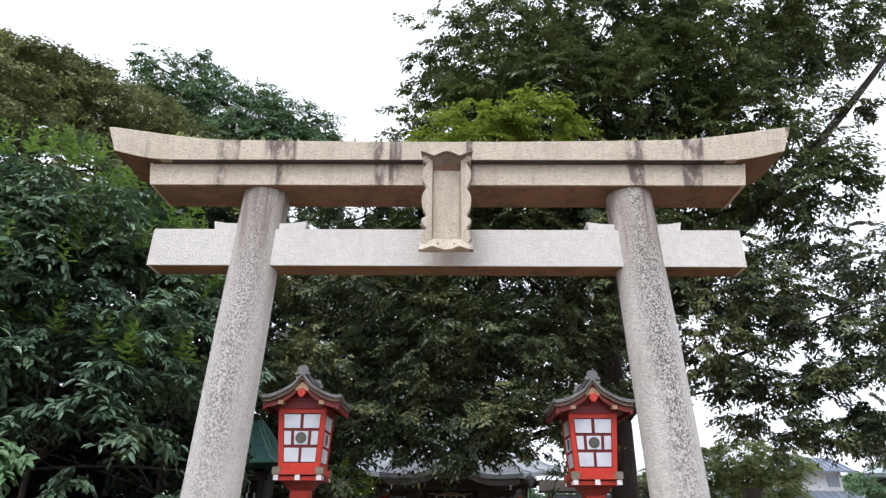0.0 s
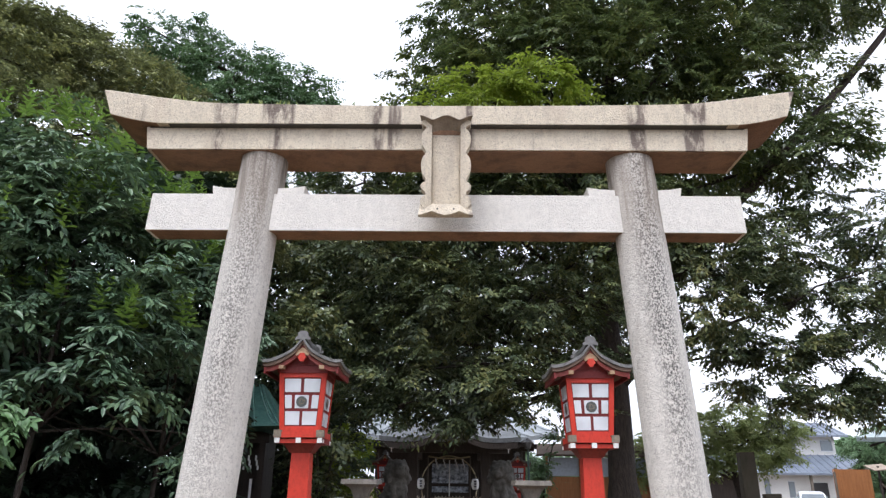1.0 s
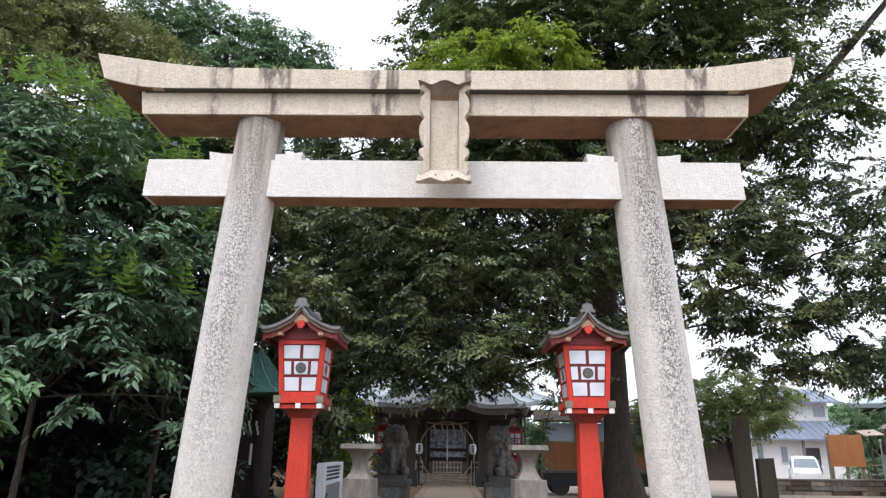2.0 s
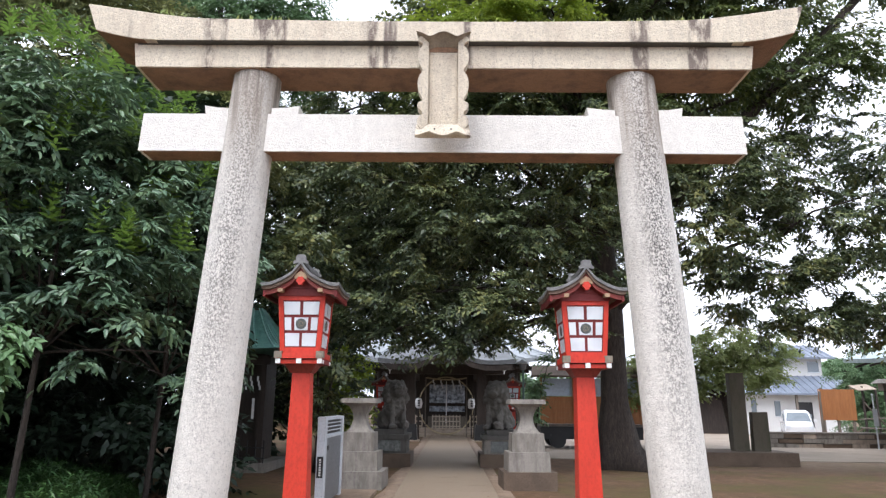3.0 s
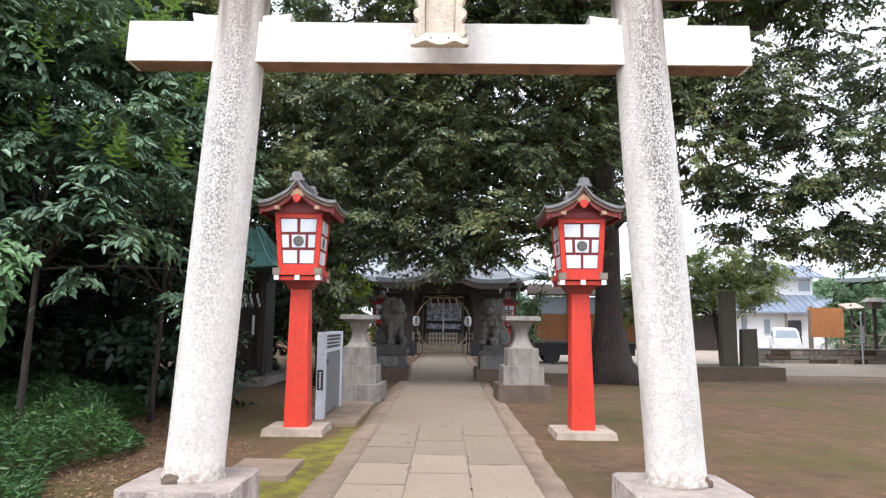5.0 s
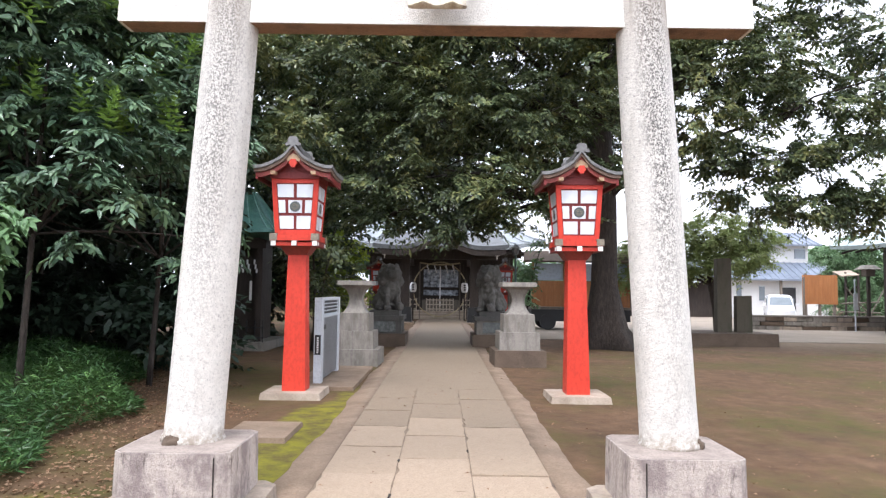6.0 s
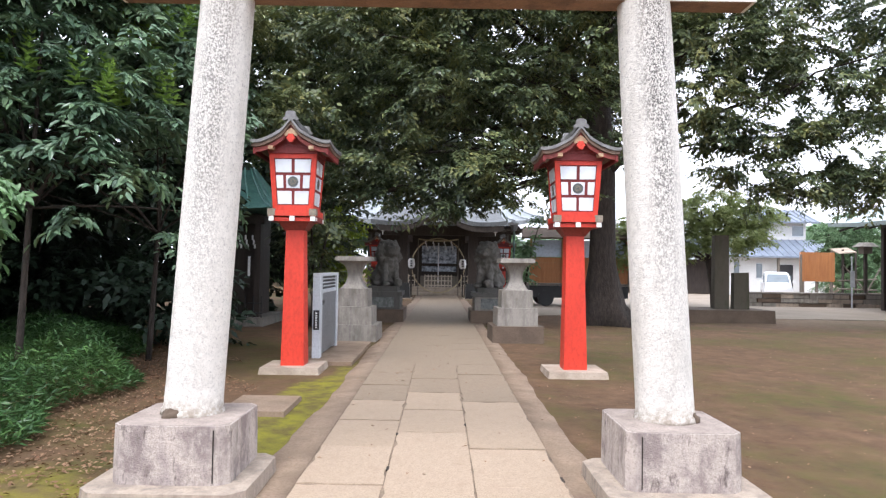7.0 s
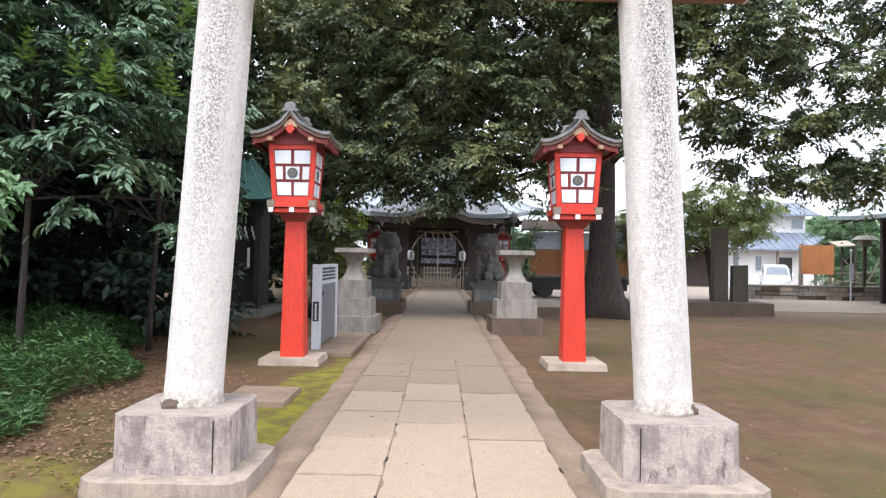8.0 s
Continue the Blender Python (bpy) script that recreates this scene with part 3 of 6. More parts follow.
                out = [(ca * ia, -ha + 0.008, za), (cb * ia, -ha + 0.008, za), (cb * ib, -hb + 0.008, zb), (ca * ib, -hb + 0.008, zb)]
                back = [(x, y + 0.016, z) for x, y, z in out]
                ob = part("panel", loft([out, back]), PAPER, top)
                ob.matrix_basis = rot
        bm = lathe([(0.078, 0), (0.078, 0.006)], 24)
        ob = part("crest", bm, CREST, top, "round grey crest")
        ob.matrix_basis = rot @ pose(0, -half(2.785) + 0.009, 2.785, 90 + 3.8, 0, 0)
        for k in range(3):
            pts = [(0.012 * math.cos(a) * (1 + 1.6 * t), 0.012 * math.sin(a) * (1 + 1.6 * t), 0.0075) for t, a in ((j / 6, 2.094 * k + 2.6 * j / 6) for j in range(7))]
            sw = part("crest_stroke", tube([(p[0] * 1.6, p[1] * 1.6, 0.008) for p in pts], [0.009 - 0.0009 * j for j in range(7)], 5), FITTING, ob)
    # roof: two concave slopes under a ridge that runs front to back
    def roof_z(x, thick=0.0):
        u = 1 - min(1, abs(x) / 0.575)
        return 3.275 + 0.30 * u ** 1.45 + 0.05 * (1 - u) ** 4 + 0.075 * max(0, 1 - abs(x) / 0.13) - thick

    xs = [-0.575 + 1.15 * k / 28 for k in range(29)]
    for name, y0, y1, lift, mat in (("roof", -0.55, 0.55, 0.0, ROOF_METAL), ("roof_layer", -0.525, 0.525, -0.045, ROOF_EDGE)):
        rings = []
        for k in range(13):
            y = y0 + (y1 - y0) * k / 12
            bow = 0.035 * (2 * abs(y)) ** 2
            f = 1 if name == "roof" else 0.965
            rings.append([(x * f, y, roof_z(x) + lift + bow) for x in xs] + [(x * f, y, roof_z(x, 0.047) + lift + bow) for x in reversed(xs)])
        part(name, loft(rings), mat, top, "aged metal sheet roof with upcurved edges" if name == "roof" else "")
    for k in range(9):
        y = -0.44 + 0.11 * k
        bow = 0.035 * (2 * abs(y)) ** 2
        bm = loft([[(x, y - 0.008, roof_z(x) + bow - 0.004), (x, y + 0.008, roof_z(x) + bow - 0.004), (x, y + 0.006, roof_z(x) + bow + 0.014), (x, y - 0.006, roof_z(x) + bow + 0.014)] for x in xs])
        part("roof_seam", bm, ROOF_METAL, top)
    for s in (-1, 1):
        bm = loft([[(x * 0.93, s * 0.47 - 0.02, roof_z(x, 0.09) + 0.03), (x * 0.93, s * 0.47 + 0.02, roof_z(x, 0.09) + 0.03), (x * 0.93, s * 0.47 + 0.02, roof_z(x, 0.155) + 0.03), (x * 0.93, s * 0.47 - 0.02, roof_z(x, 0.155) + 0.03)] for x in xs])
        part("bargeboard", bm, FADED_SHADED_RED, top, "curved vermilion bargeboard")
        # panel coloured dark for the deep shade inside the gable
        bm = plate([(0, 3.52), (-0.2, 3.36), (-0.29, 3.30), (0.29, 3.30), (0.2, 3.36)], min(s * 0.35, s * 0.38), max(s * 0.35, s * 0.38))
        part("gable_panel", bm, DARK_RED, top, "gable panel, its deep shade put into the dark red")
        bm = plate([(0, 3.545), (-0.11, 3.475), (-0.085, 3.42), (0, 3.455), (0.085, 3.42), (0.11, 3.475)], min(s * 0.462, s * 0.497), max(s * 0.462, s * 0.497))
        part("apex_board", bm, BEIGE, top, "faded beige board under the gable's peak")
        bm = plate([(0.058 * math.cos(a) * (1 - 0.28 * max(0, -math.sin(a)) + 0.1 * math.cos(6 * a)), 3.395 + 0.062 * math.sin(a) * (1 + 0.1 * math.cos(6 * a))) for a in (2 * math.pi * k / 24 for k in range(24))], min(s * 0.465, s * 0.52), max(s * 0.465, s * 0.52))
        part("pendant", bm, RED, top, "carved red gable pendant")
        for x in (-0.29, 0.29):
            part("purlin_end", box(x - 0.035, x + 0.035, min(s * 0.35, s * 0.5), max(s * 0.35, s * 0.5), 3.235, 3.285), BEIGE, top, bevel=0.004)
    for s in (-1, 1):
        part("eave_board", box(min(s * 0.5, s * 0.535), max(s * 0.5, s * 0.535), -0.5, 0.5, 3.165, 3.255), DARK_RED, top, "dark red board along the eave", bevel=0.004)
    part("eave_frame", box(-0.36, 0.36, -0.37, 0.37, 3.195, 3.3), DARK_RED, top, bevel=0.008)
    part("ridge", loft([[(-0.055, y, 3.62 + b), (-0.045, y, 3.70 + b), (0, y, 3.725 + b), (0.045, y, 3.70 + b), (0.055, y, 3.62 + b)] for y, b in ((-0.5, 0.03), (-0.25, 0.008), (0, 0), (0.25, 0.008), (0.5, 0.03))]), ROOF_METAL, top, bevel=0.004)
    for s in (-1, 1):
        outline = [(-0.1, 3.64), (-0.112, 3.665), (-0.1, 3.69), (-0.075, 3.7), (-0.075, 3.74), (-0.062, 3.768), (-0.035, 3.782), (0.035, 3.782), (0.062, 3.768), (0.075, 3.74), (0.075, 3.7), (0.1, 3.69), (0.112, 3.665), (0.1, 3.64), (0.05, 3.655), (-0.05, 3.655)]
        part("ridge_ornament", plate(outline, min(s * 0.49, s * 0.545), max(s * 0.49, s * 0.545)), ROOF_METAL, top, "rounded ridge-end ornament", bevel=0.006)
    return top


lantern = red_lantern(pose(-2.075, 5.2, 0, 0, -0.3, 0) @ Matrix.Diagonal((1, 1, 0.988, 1)))
copy_thing(lantern, pose(2.075, 5.2, 0, 0, -0.4, 0) @ Matrix.Diagonal((1, 1, 0.988, 1)))


# ---- information cabinet beside the path ----
info = thing("information_board", "grey aluminium information cabinet with steel doors and louvred top", "sign", pose(-1.94, 6.13, 0.03, 0, 0, 0))
part("front_post", box(-0.062, 0.062, 0, 0.2, 0, 1.385), ALU, info, bevel=0.01)
part("rear_post", box(-0.062, 0.062, 1.72, 1.9, 0, 1.385), ALU, info, bevel=0.01)
part("top_rail", box(-0.062, 0.062, 0.2, 1.72, 1.335, 1.385), ALU, info, bevel=0.008)
part("panel", box(-0.045, 0.045, 0.2, 1.72, 0.04, 1.05), STEEL, info, "dull steel panel")
part("mid_rail", box(-0.055, 0.055, 0.2, 1.72, 1.05, 1.09), ALU, info, bevel=0.005)
part("recess", box(-0.03, 0.03, 0.2, 1.72, 1.09, 1.335), BLACK, info)
for k in range(4):
    ob = part("louvre", box(-0.05, 0.05, 0.2, 1.72, -0.006, 0.006), ALU, info)
    ob.matrix_basis = pose(0, 0, 1.125 + 0.06 * k, 0, 35, 0)
part("lock", box(0.045, 0.06, 0.25, 0.42, 0.86, 0.93), BLACK, info)
part("name_plate", box(-0.045, 0.05, -0.012, 0.0, 0.46, 0.78), BLACK, info, "black plate with a column of unreadable white marks")
for k in range(7):
    part("mark", box(-0.012, 0.018, -0.0155, -0.0125, 0.49 + 0.038 * k, 0.515 + 0.038 * k), WHITE_PAINT, info)
tagged(part("concrete_pad", box(-2.35, -1.3, 5.75, 8.75, -0.08, 0.03), EDGING, bevel=0.015), "pale concrete pad under the information cabinet", "pavement", kind="structure")


# ---- stone lantern pedestals (only their lower halves stand) ----
def pedestal(m, mud):
    top = thing("stone_lantern_base", "weathered stone lantern base with waisted shaft and square cap", "stone lantern", m, "stone lantern bases")
    part("cap", box(-0.37, 0.37, -0.37, 0.37, 1.665, 1.76, tx=0.97, ty=0.97), OLD_STONE, top, bevel=0.015)
    part("cap_underside", box(-0.25, 0.25, -0.25, 0.25, 1.61, 1.664, tx=1.3, ty=1.3), OLD_STONE, top, bevel=0.01)
    rings = []
    for k in range(13):
        t = k / 12
        w = 0.135 + 0.105 * abs(2 * t - 1.06) ** 1.9
        rings.append([(sx * w, sy * w, 1.08 + 0.53 * t) for sx, sy in ((-1, -1), (1, -1), (1, 1), (-1, 1))])
    part("shaft", loft(rings), OLD_STONE, top, bevel=0.012)
    part("upper_tier", box(-0.335, 0.335, -0.335, 0.335, 0.705, 1.08, tx=0.97, ty=0.97), OLD_STONE, top, bevel=0.02)
    part("middle_tier", box(-0.43, 0.43, -0.43, 0.43, 0.32, 0.705, tx=0.98, ty=0.98), OLD_STONE, top, bevel=0.02)
    part("lower_tier", box(-0.54, 0.54, -0.54, 0.54, -0.08, 0.33), mud, top, bevel=0.02)
    return top


pedestal(pose(-1.77, 9.65, -0.01, 0, 0, -2), OLD_STONE)
pedestal(pose(1.70, 9.75, 0.0, 0, 0, 2), MUD_STONE)


# ---- trees ----
def leaf_mesh(name, at, axis, flat, size, width, material, parent, label="", cup=0.18, kind="", blade=False):
    """Many leaves as one mesh: each a folded diamond from its stalk at `at`, along `axis`, facing `flat`."""
    n = len(at)
    axis = axis / (np.linalg.norm(axis, axis=1, keepdims=True) + 1e-9)
    side = np.cross(axis, flat)
    side /= np.linalg.norm(side, axis=1, keepdims=True) + 1e-9
    up = np.cross(side, axis)
    s, w = size[:, None], (size * width)[:, None]
    v = np.empty((n, 4, 3), np.float32)
    v[:, 0] = at
    v[:, 1] = at + axis * s * 0.45 + side * w * 0.5 + up * w * cup
    v[:, 2] = at + axis * s - up * s * 0.12
    v[:, 3] = at + axis * s * 0.45 - side * w * 0.5 + up * w * cup
    index = np.arange(4 * n, dtype=np.int32)
    if blade:
        v = np.empty((n, 6, 3), np.float32)
        v[:, 0], v[:, 1] = at, at + axis * s - up * s * 0.16
        for k, (u, b, sg) in enumerate(((0.28, 0.46, 1), (0.68, 0.36, 1), (0.28, 0.46, -1), (0.68, 0.36, -1))):
            v[:, 2 + k] = at + axis * s * u + side * w * b * sg + up * (w * cup - s * 0.1 * u * u)
        index = (np.arange(n, dtype=np.int32)[:, None] * 6 + np.array((0, 2, 3, 1, 0, 1, 5, 4), np.int32)).ravel()
        n *= 2
    me = bpy.data.meshes.new(name)
    me.vertices.add(v.shape[0] * v.shape[1])
    me.vertices.foreach_set("co", v.ravel())
    me.loops.add(4 * n)
    me.loops.foreach_set("vertex_index", index)
    me.polygons.add(n)
    me.polygons.foreach_set("loop_start", np.arange(0, 4 * n, 4, dtype=np.int32))
    me.update(calc_edges=True)
    me.materials.append(material)
    ob = new(name, me)
    ob.parent = parent
    if label:
        ob["label"] = label
    if kind:
        ob["kind"] = kind
    return ob


def sprays(boughs, per_m2, leaves, reach, size, seed, droop=0.25, tilt=0.35, shell=0.55, along=0.9):
    """Leaves in flat sprays that fan outward, layered through ellipsoid boughs (centre, radii)."""
    r = np.random.default_rng(seed)
    A, X, N, S = [], [], [], []
    for (cx, cy, cz), (rx, ry, rz) in boughs:
        count = max(4, int(per_m2 * 4 * math.pi * ((rx * ry) ** 1.6 / 3 + (rx * rz) ** 1.6 / 3 + (ry * rz) ** 1.6 / 3) ** (1 / 1.6)))
        d = r.normal(size=(count, 3))
        d /= np.linalg.norm(d, axis=1, keepdims=True)
        rad = shell + (1 - shell) * r.random(count) ** 0.7
        rad *= 1 + 0.22 * np.sin(3.1 * d[:, 0] + 2.3 * d[:, 2] + seed) + 0.12 * r.normal(size=count)
        c = np.array((cx, cy, cz)) + d * rad[:, None] * np.array((rx, ry, rz))
        out = d * np.array((1, 1, 0.25)) + 0.35 * r.normal(size=(count, 3)) * np.array((1, 1, 0.3))
        out[:, 2] -= droop
        out /= np.linalg.norm(out, axis=1, keepdims=True)
        up = np.array((0, 0, 1.0)) + tilt * r.normal(size=(count, 3))
        lat = np.cross(out, up)
        lat /= np.linalg.norm(lat, axis=1, keepdims=True) + 1e-9
        nor = np.cross(lat, out)
        k = leaves
        # each spray is a fan of twigs with leaves set alternately along them
        twig = np.arange(k) // 9
        fan = (twig - twig.max() / 2) * (1.9 / max(1, twig.max()))
        turn = fan[None] + 0.25 * r.normal(size=(count, twig.max() + 1))[:, twig]
        step = (0.12 + 0.88 * (np.arange(k) % 9 + r.random(k)) / 9)[None]
        hand = np.where(np.arange(k) % 2 == 0, 1.0, -1.0)[None]
        rs = 1.55 * reach * (0.6 + 0.8 * r.random(count))[:, None] * (1 - 0.25 * np.abs(fan))[None]
        go = out[:, None] * np.cos(turn)[..., None] + lat[:, None] * np.sin(turn)[..., None]
        cross = lat[:, None] * np.cos(turn)[..., None] - out[:, None] * np.sin(turn)[..., None]
        p = c[:, None] + go * (step * rs - 0.5 * reach)[..., None] + cross * (hand * 0.15 * size)[..., None]
        p[..., 2] -= droop * 0.7 * (step * step * rs) - 0.05 * r.normal(size=(count, k)) * reach
        ax = go * along * 0.75 + cross * (hand * (0.55 + 0.4 * r.random((count, k))))[..., None] + 0.2 * r.normal(size=(count, k, 3))
        ax[..., 2] -= 0.25
        fl = nor[:, None] + 0.28 * r.normal(size=(count, k, 3))
        A.append(p.reshape(-1, 3)), X.append(ax.reshape(-1, 3)), N.append(fl.reshape(-1, 3))
        S.append(size * (0.65 + 0.7 * r.random(count * k)))
    return np.concatenate(A), np.concatenate(X), np.concatenate(N), np.concatenate(S)


def woody(name, parent, path, radii, n=8, wob=0.0, seed=0):
    r = random.Random(seed)
    pts = [Vector(p) + Vector((r.uniform(-wob, wob), r.uniform(-wob, wob), r.uniform(-wob, wob) * 0.5)) * (1 if 0 < k < len(path) - 1 else 0) for k, p in enumerate(path)]
    return part(name, tube(pts, radii, n), BARK, parent, smooth=True)


def limbs_to(parent, trunk, boughs, seed, thick=0.1, low=0.3):
    """A limb from the trunk's line to each bough, with a few forking twigs."""
    r = random.Random(seed)
    pts = [Vector(p) for p in trunk]
    for centre, rad in boughs:
        c = Vector(centre)
        zs = [p for p in pts if p.z < c.z - 0.1 * (c - p).length] or pts[:1]
        start = min(zs, key=lambda p: (p - c).length + 0.2 * abs(p.z - c.z))
        mid = start.lerp(c, 0.5) + Vector((0, 0, 0.12 * (c - start).length))
        end = c + Vector((r.uniform(-0.3, 0.3) * rad[0], r.uniform(-0.3, 0.3) * rad[1], 0))
        curve = bent((start, mid, end), steps=7)
        bm = tube(curve, [thick * (1 - 0.85 * k / 7) for k in range(8)], 6)
        for _ in range(5):
            k = r.randint(3, 7)
            tip = curve[k] + Vector((r.uniform(-1, 1) * rad[0], r.uniform(-1, 1) * rad[1], r.uniform(-0.3, 0.7) * rad[2])) * 0.85
            tw = bent((curve[k], curve[k].lerp(tip, 0.5) + Vector((0, 0, 0.1)), tip), steps=4)
            tube(tw, [thick * 0.32 * (1 - 0.8 * j / 4) for j in range(5)], 5, bm)
        part("limb", bm, BARK, parent, smooth=True)


# the great tree behind the gate
great = thing("great_tree", "huge old broadleaf tree with dark spreading layered crown", "tree")
TRUNK = [(4.95, 14.6, -0.1), (4.85, 14.6, 0.5), (4.75, 14.6, 1.8), (4.78, 14.6, 4.2), (4.6, 14.6, 6.2), (4.7, 14.8, 9), (5.2, 15, 12), (5.4, 15, 15), (5.5, 15, 18)]
bm = tube(TRUNK, [0.72, 0.52, 0.38, 0.33, 0.36, 0.34, 0.26, 0.18, 0.08], 20)
for v in bm.verts:
    if v.co.z < 1.0:
        a = math.atan2(v.co.y - 14.6, v.co.x - 4.9)
        q = 1 + 0.6 * (1 - max(0, v.co.z)) * max(0, math.sin(4.5 * a + 0.8))
        v.co.x, v.co.y = 4.9 + (v.co.x - 4.9) * q, 14.6 + (v.co.y - 14.6) * q
part("trunk", bm, BARK, great, "massive dark trunk with flaring roots", smooth=True)
UPPER = [((0.45, 13.5, 13.0), (2.2, 2.6, 2.0)), ((3.2, 13.0, 14.2), (2.6, 2.6, 2.0)), ((6.5, 13.2, 14.5), (2.8, 2.8, 2.2)), ((9.4, 13.6, 13.8), (2.0, 2.4, 1.9)),
         ((1.3, 14, 16.4), (2.4, 2.8, 2.0)), ((5.0, 14, 18.0), (3.6, 3.2, 2.2)), ((9.0, 14, 17.2), (3.2, 3.0, 2.2)), ((3.6, 13.4, 11.4), (2.6, 2.4, 1.3)),
         ((7.0, 13.2, 11.2), (2.4, 2.4, 1.4)), ((0.2, 13.2, 10.6), (1.7, 2.0, 1.3)), ((12.8, 13.5, 17.6), (2.6, 2.6, 1.7)), ((10.6, 12.6, 10.9), (1.3, 1.6, 1.0))]
MIDDLE = [((-2.2, 12.6, 7.6), (2.4, 2.4, 1.4)), ((1.2, 12.6, 8.6), (2.6, 2.4, 1.5)), ((4.4, 12.4, 8.2), (2.4, 2.2, 1.4)), ((7.6, 12.8, 7.6), (2.2, 2.2, 1.3)),
          ((-3.4, 13, 5.6), (2.0, 2.2, 1.2)), ((-0.6, 12.4, 6.2), (2.2, 2.2, 1.2)), ((2.2, 12.2, 6.1), (2.2, 2.0, 1.1)), ((6.8, 12.6, 6.0), (1.5, 1.8, 0.8)),
          ((-4.6, 13.2, 6.6), (1.2, 1.2, 0.9)), ((-4.8, 13.4, 8.2), (1.2, 1.2, 0.8)), ((-1.2, 12.2, 4.35), (1.7, 1.6, 0.75)), ((-1.3, 12.2, 3.45), (1.1, 1.0, 0.4)), ((0.5, 12.2, 3.15), (0.7, 0.8, 0.35)), ((1.5, 12.3, 3.4), (0.8, 0.8, 0.35)), ((2.9, 12.2, 3.7), (0.9, 0.8, 0.35)), ((1.4, 11.8, 4.1), (1.5, 1.5, 0.75)), ((0.2, 12.6, 3.6), (1.2, 1.2, 0.5)), ((3.3, 12.2, 4.6), (1.2, 1.4, 0.6)), ((10.2, 12.8, 3.95), (1.2, 1.3, 0.45)), ((11.7, 12.8, 3.8), (1.2, 1.3, 0.5)), ((-3.0, 14.5, 8.6), (2.0, 2.2, 1.4)), ((-0.8, 14.2, 9.6), (1.8, 1.8, 1.0)), ((2.4, 14.4, 10.0), (2.0, 1.8, 1.0)), ((5.6, 14.0, 9.6), (1.8, 1.8, 1.0)), ((-3.2, 14.3, 10.5), (1.7, 1.5, 0.8)), ((-1.3, 14.0, 10.8), (1.4, 1.4, 0.7))]
EAST = [((9.8, 12.6, 6.6), (1.9, 1.8, 0.7)), ((11.6, 12.4, 8.2), (2.0, 1.8, 0.7)), ((9.4, 13.0, 5.2), (1.4, 1.4, 0.25)), ((12.6, 12.8, 5.8), (1.9, 1.8, 0.5)),
        ((14.2, 12.6, 7.4), (2.0, 2.0, 0.7)), ((13.2, 12.4, 8.9), (1.6, 1.6, 0.8)), ((15.4, 13, 7.9), (1.8, 1.8, 0.8)), ((10.9, 12.6, 4.4), (1.0, 1.2, 0.55)), ((11.0, 13.6, 9.6), (1.5, 1.6, 0.8)), ((11.4, 12.9, 12.2), (0.9, 1.0, 0.5)), ((12.6, 12.9, 13.6), (0.8, 1.0, 0.45)), ((9.6, 12.9, 10.6), (1.0, 1.0, 0.5)), ((7.5, 13.0, 5.3), (1.2, 1.3, 0.45)), ((9.5, 13.6, 7.7), (1.8, 1.6, 0.8)), ((12.0, 13.6, 7.0), (1.8, 1.6, 0.6)), ((8.5, 13.8, 9.1), (1.6, 1.6, 0.8)), ((13.4, 13.6, 8.2), (1.6, 1.6, 0.7)),
        ((8.7, 12.8, 5.0), (1.6, 1.6, 0.28)), ((8.0, 12.6, 4.2), (1.3, 1.4, 0.22)), ((9.0, 12.9, 3.7), (1.1, 1.3, 0.2)), ((10.6, 12.8, 5.6), (1.4, 1.6, 0.25)), ((15.2, 13.0, 5.0), (1.6, 1.8, 0.6)), ((13.6, 13.2, 4.2), (1.7, 1.8, 0.6))]
REAR = [((-1.2, 18.4, 10.6), (2.6, 2.4, 1.6)), ((2.0, 19.4, 13.4), (3.0, 2.6, 2.0)), ((6.0, 19.6, 14.4), (3.0, 2.6, 2.0)), ((9.6, 18.2, 13.0), (2.4, 2.4, 1.8)),
        ((-0.6, 18.4, 7.4), (2.6, 2.2, 1.2)), ((2.6, 19.6, 8.6), (2.8, 2.4, 1.5)), ((6.2, 19.2, 9.6), (2.6, 2.4, 1.5)), ((-2.6, 17.4, 5.2), (1.8, 1.8, 0.9)), ((1.2, 17.6, 5.3), (1.9, 1.8, 0.8)), ((5.6, 18.4, 6.6), (2.2, 2.0, 1.1))]
limbs_to(great, TRUNK[3:], REAR, 15, 0.11)
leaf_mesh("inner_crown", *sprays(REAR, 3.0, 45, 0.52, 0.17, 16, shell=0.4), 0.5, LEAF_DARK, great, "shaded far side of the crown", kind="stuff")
limbs_to(great, TRUNK[3:], UPPER + [m for m in MIDDLE if m[0][0] < 9], 3, 0.12)
bm = tube(bent(((4.7, 14.7, 6.4), (9.2, 13.0, 9.9), (14.4, 13, 16.2)), steps=10), [0.27 - 0.019 * k for k in range(11)], 9)
part("limb", bm, BARK, great, "long dark limb rising outward", smooth=True)
limbs_to(great, bent(((4.7, 14.6, 4.4), (8.0, 13.2, 6.0), (11.6, 12.6, 7.0)), steps=6), EAST[:7:2], 8, 0.05)
woody("limb", great, bent(((4.7, 14.6, 4.6), (8.0, 13.2, 6.2), (11.6, 12.6, 7.4)), steps=9), [0.085 - 0.008 * k for k in range(10)], 8, 0.3, 4)
leaf_mesh("crown", *sprays(UPPER, 4.1, 54, 0.5, 0.16, 11, shell=0.45), 0.46, LEAF_UPPER, great, "dense dark green layered foliage", kind="stuff")
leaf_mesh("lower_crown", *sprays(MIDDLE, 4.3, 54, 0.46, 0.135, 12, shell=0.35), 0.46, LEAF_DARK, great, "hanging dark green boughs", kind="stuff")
leaf_mesh("side_crown", *sprays(EAST, 1.8, 54, 0.5, 0.15, 13, shell=0.3), 0.46, LEAF_DARK, great, "thin flat sprays with sky between", kind="stuff")
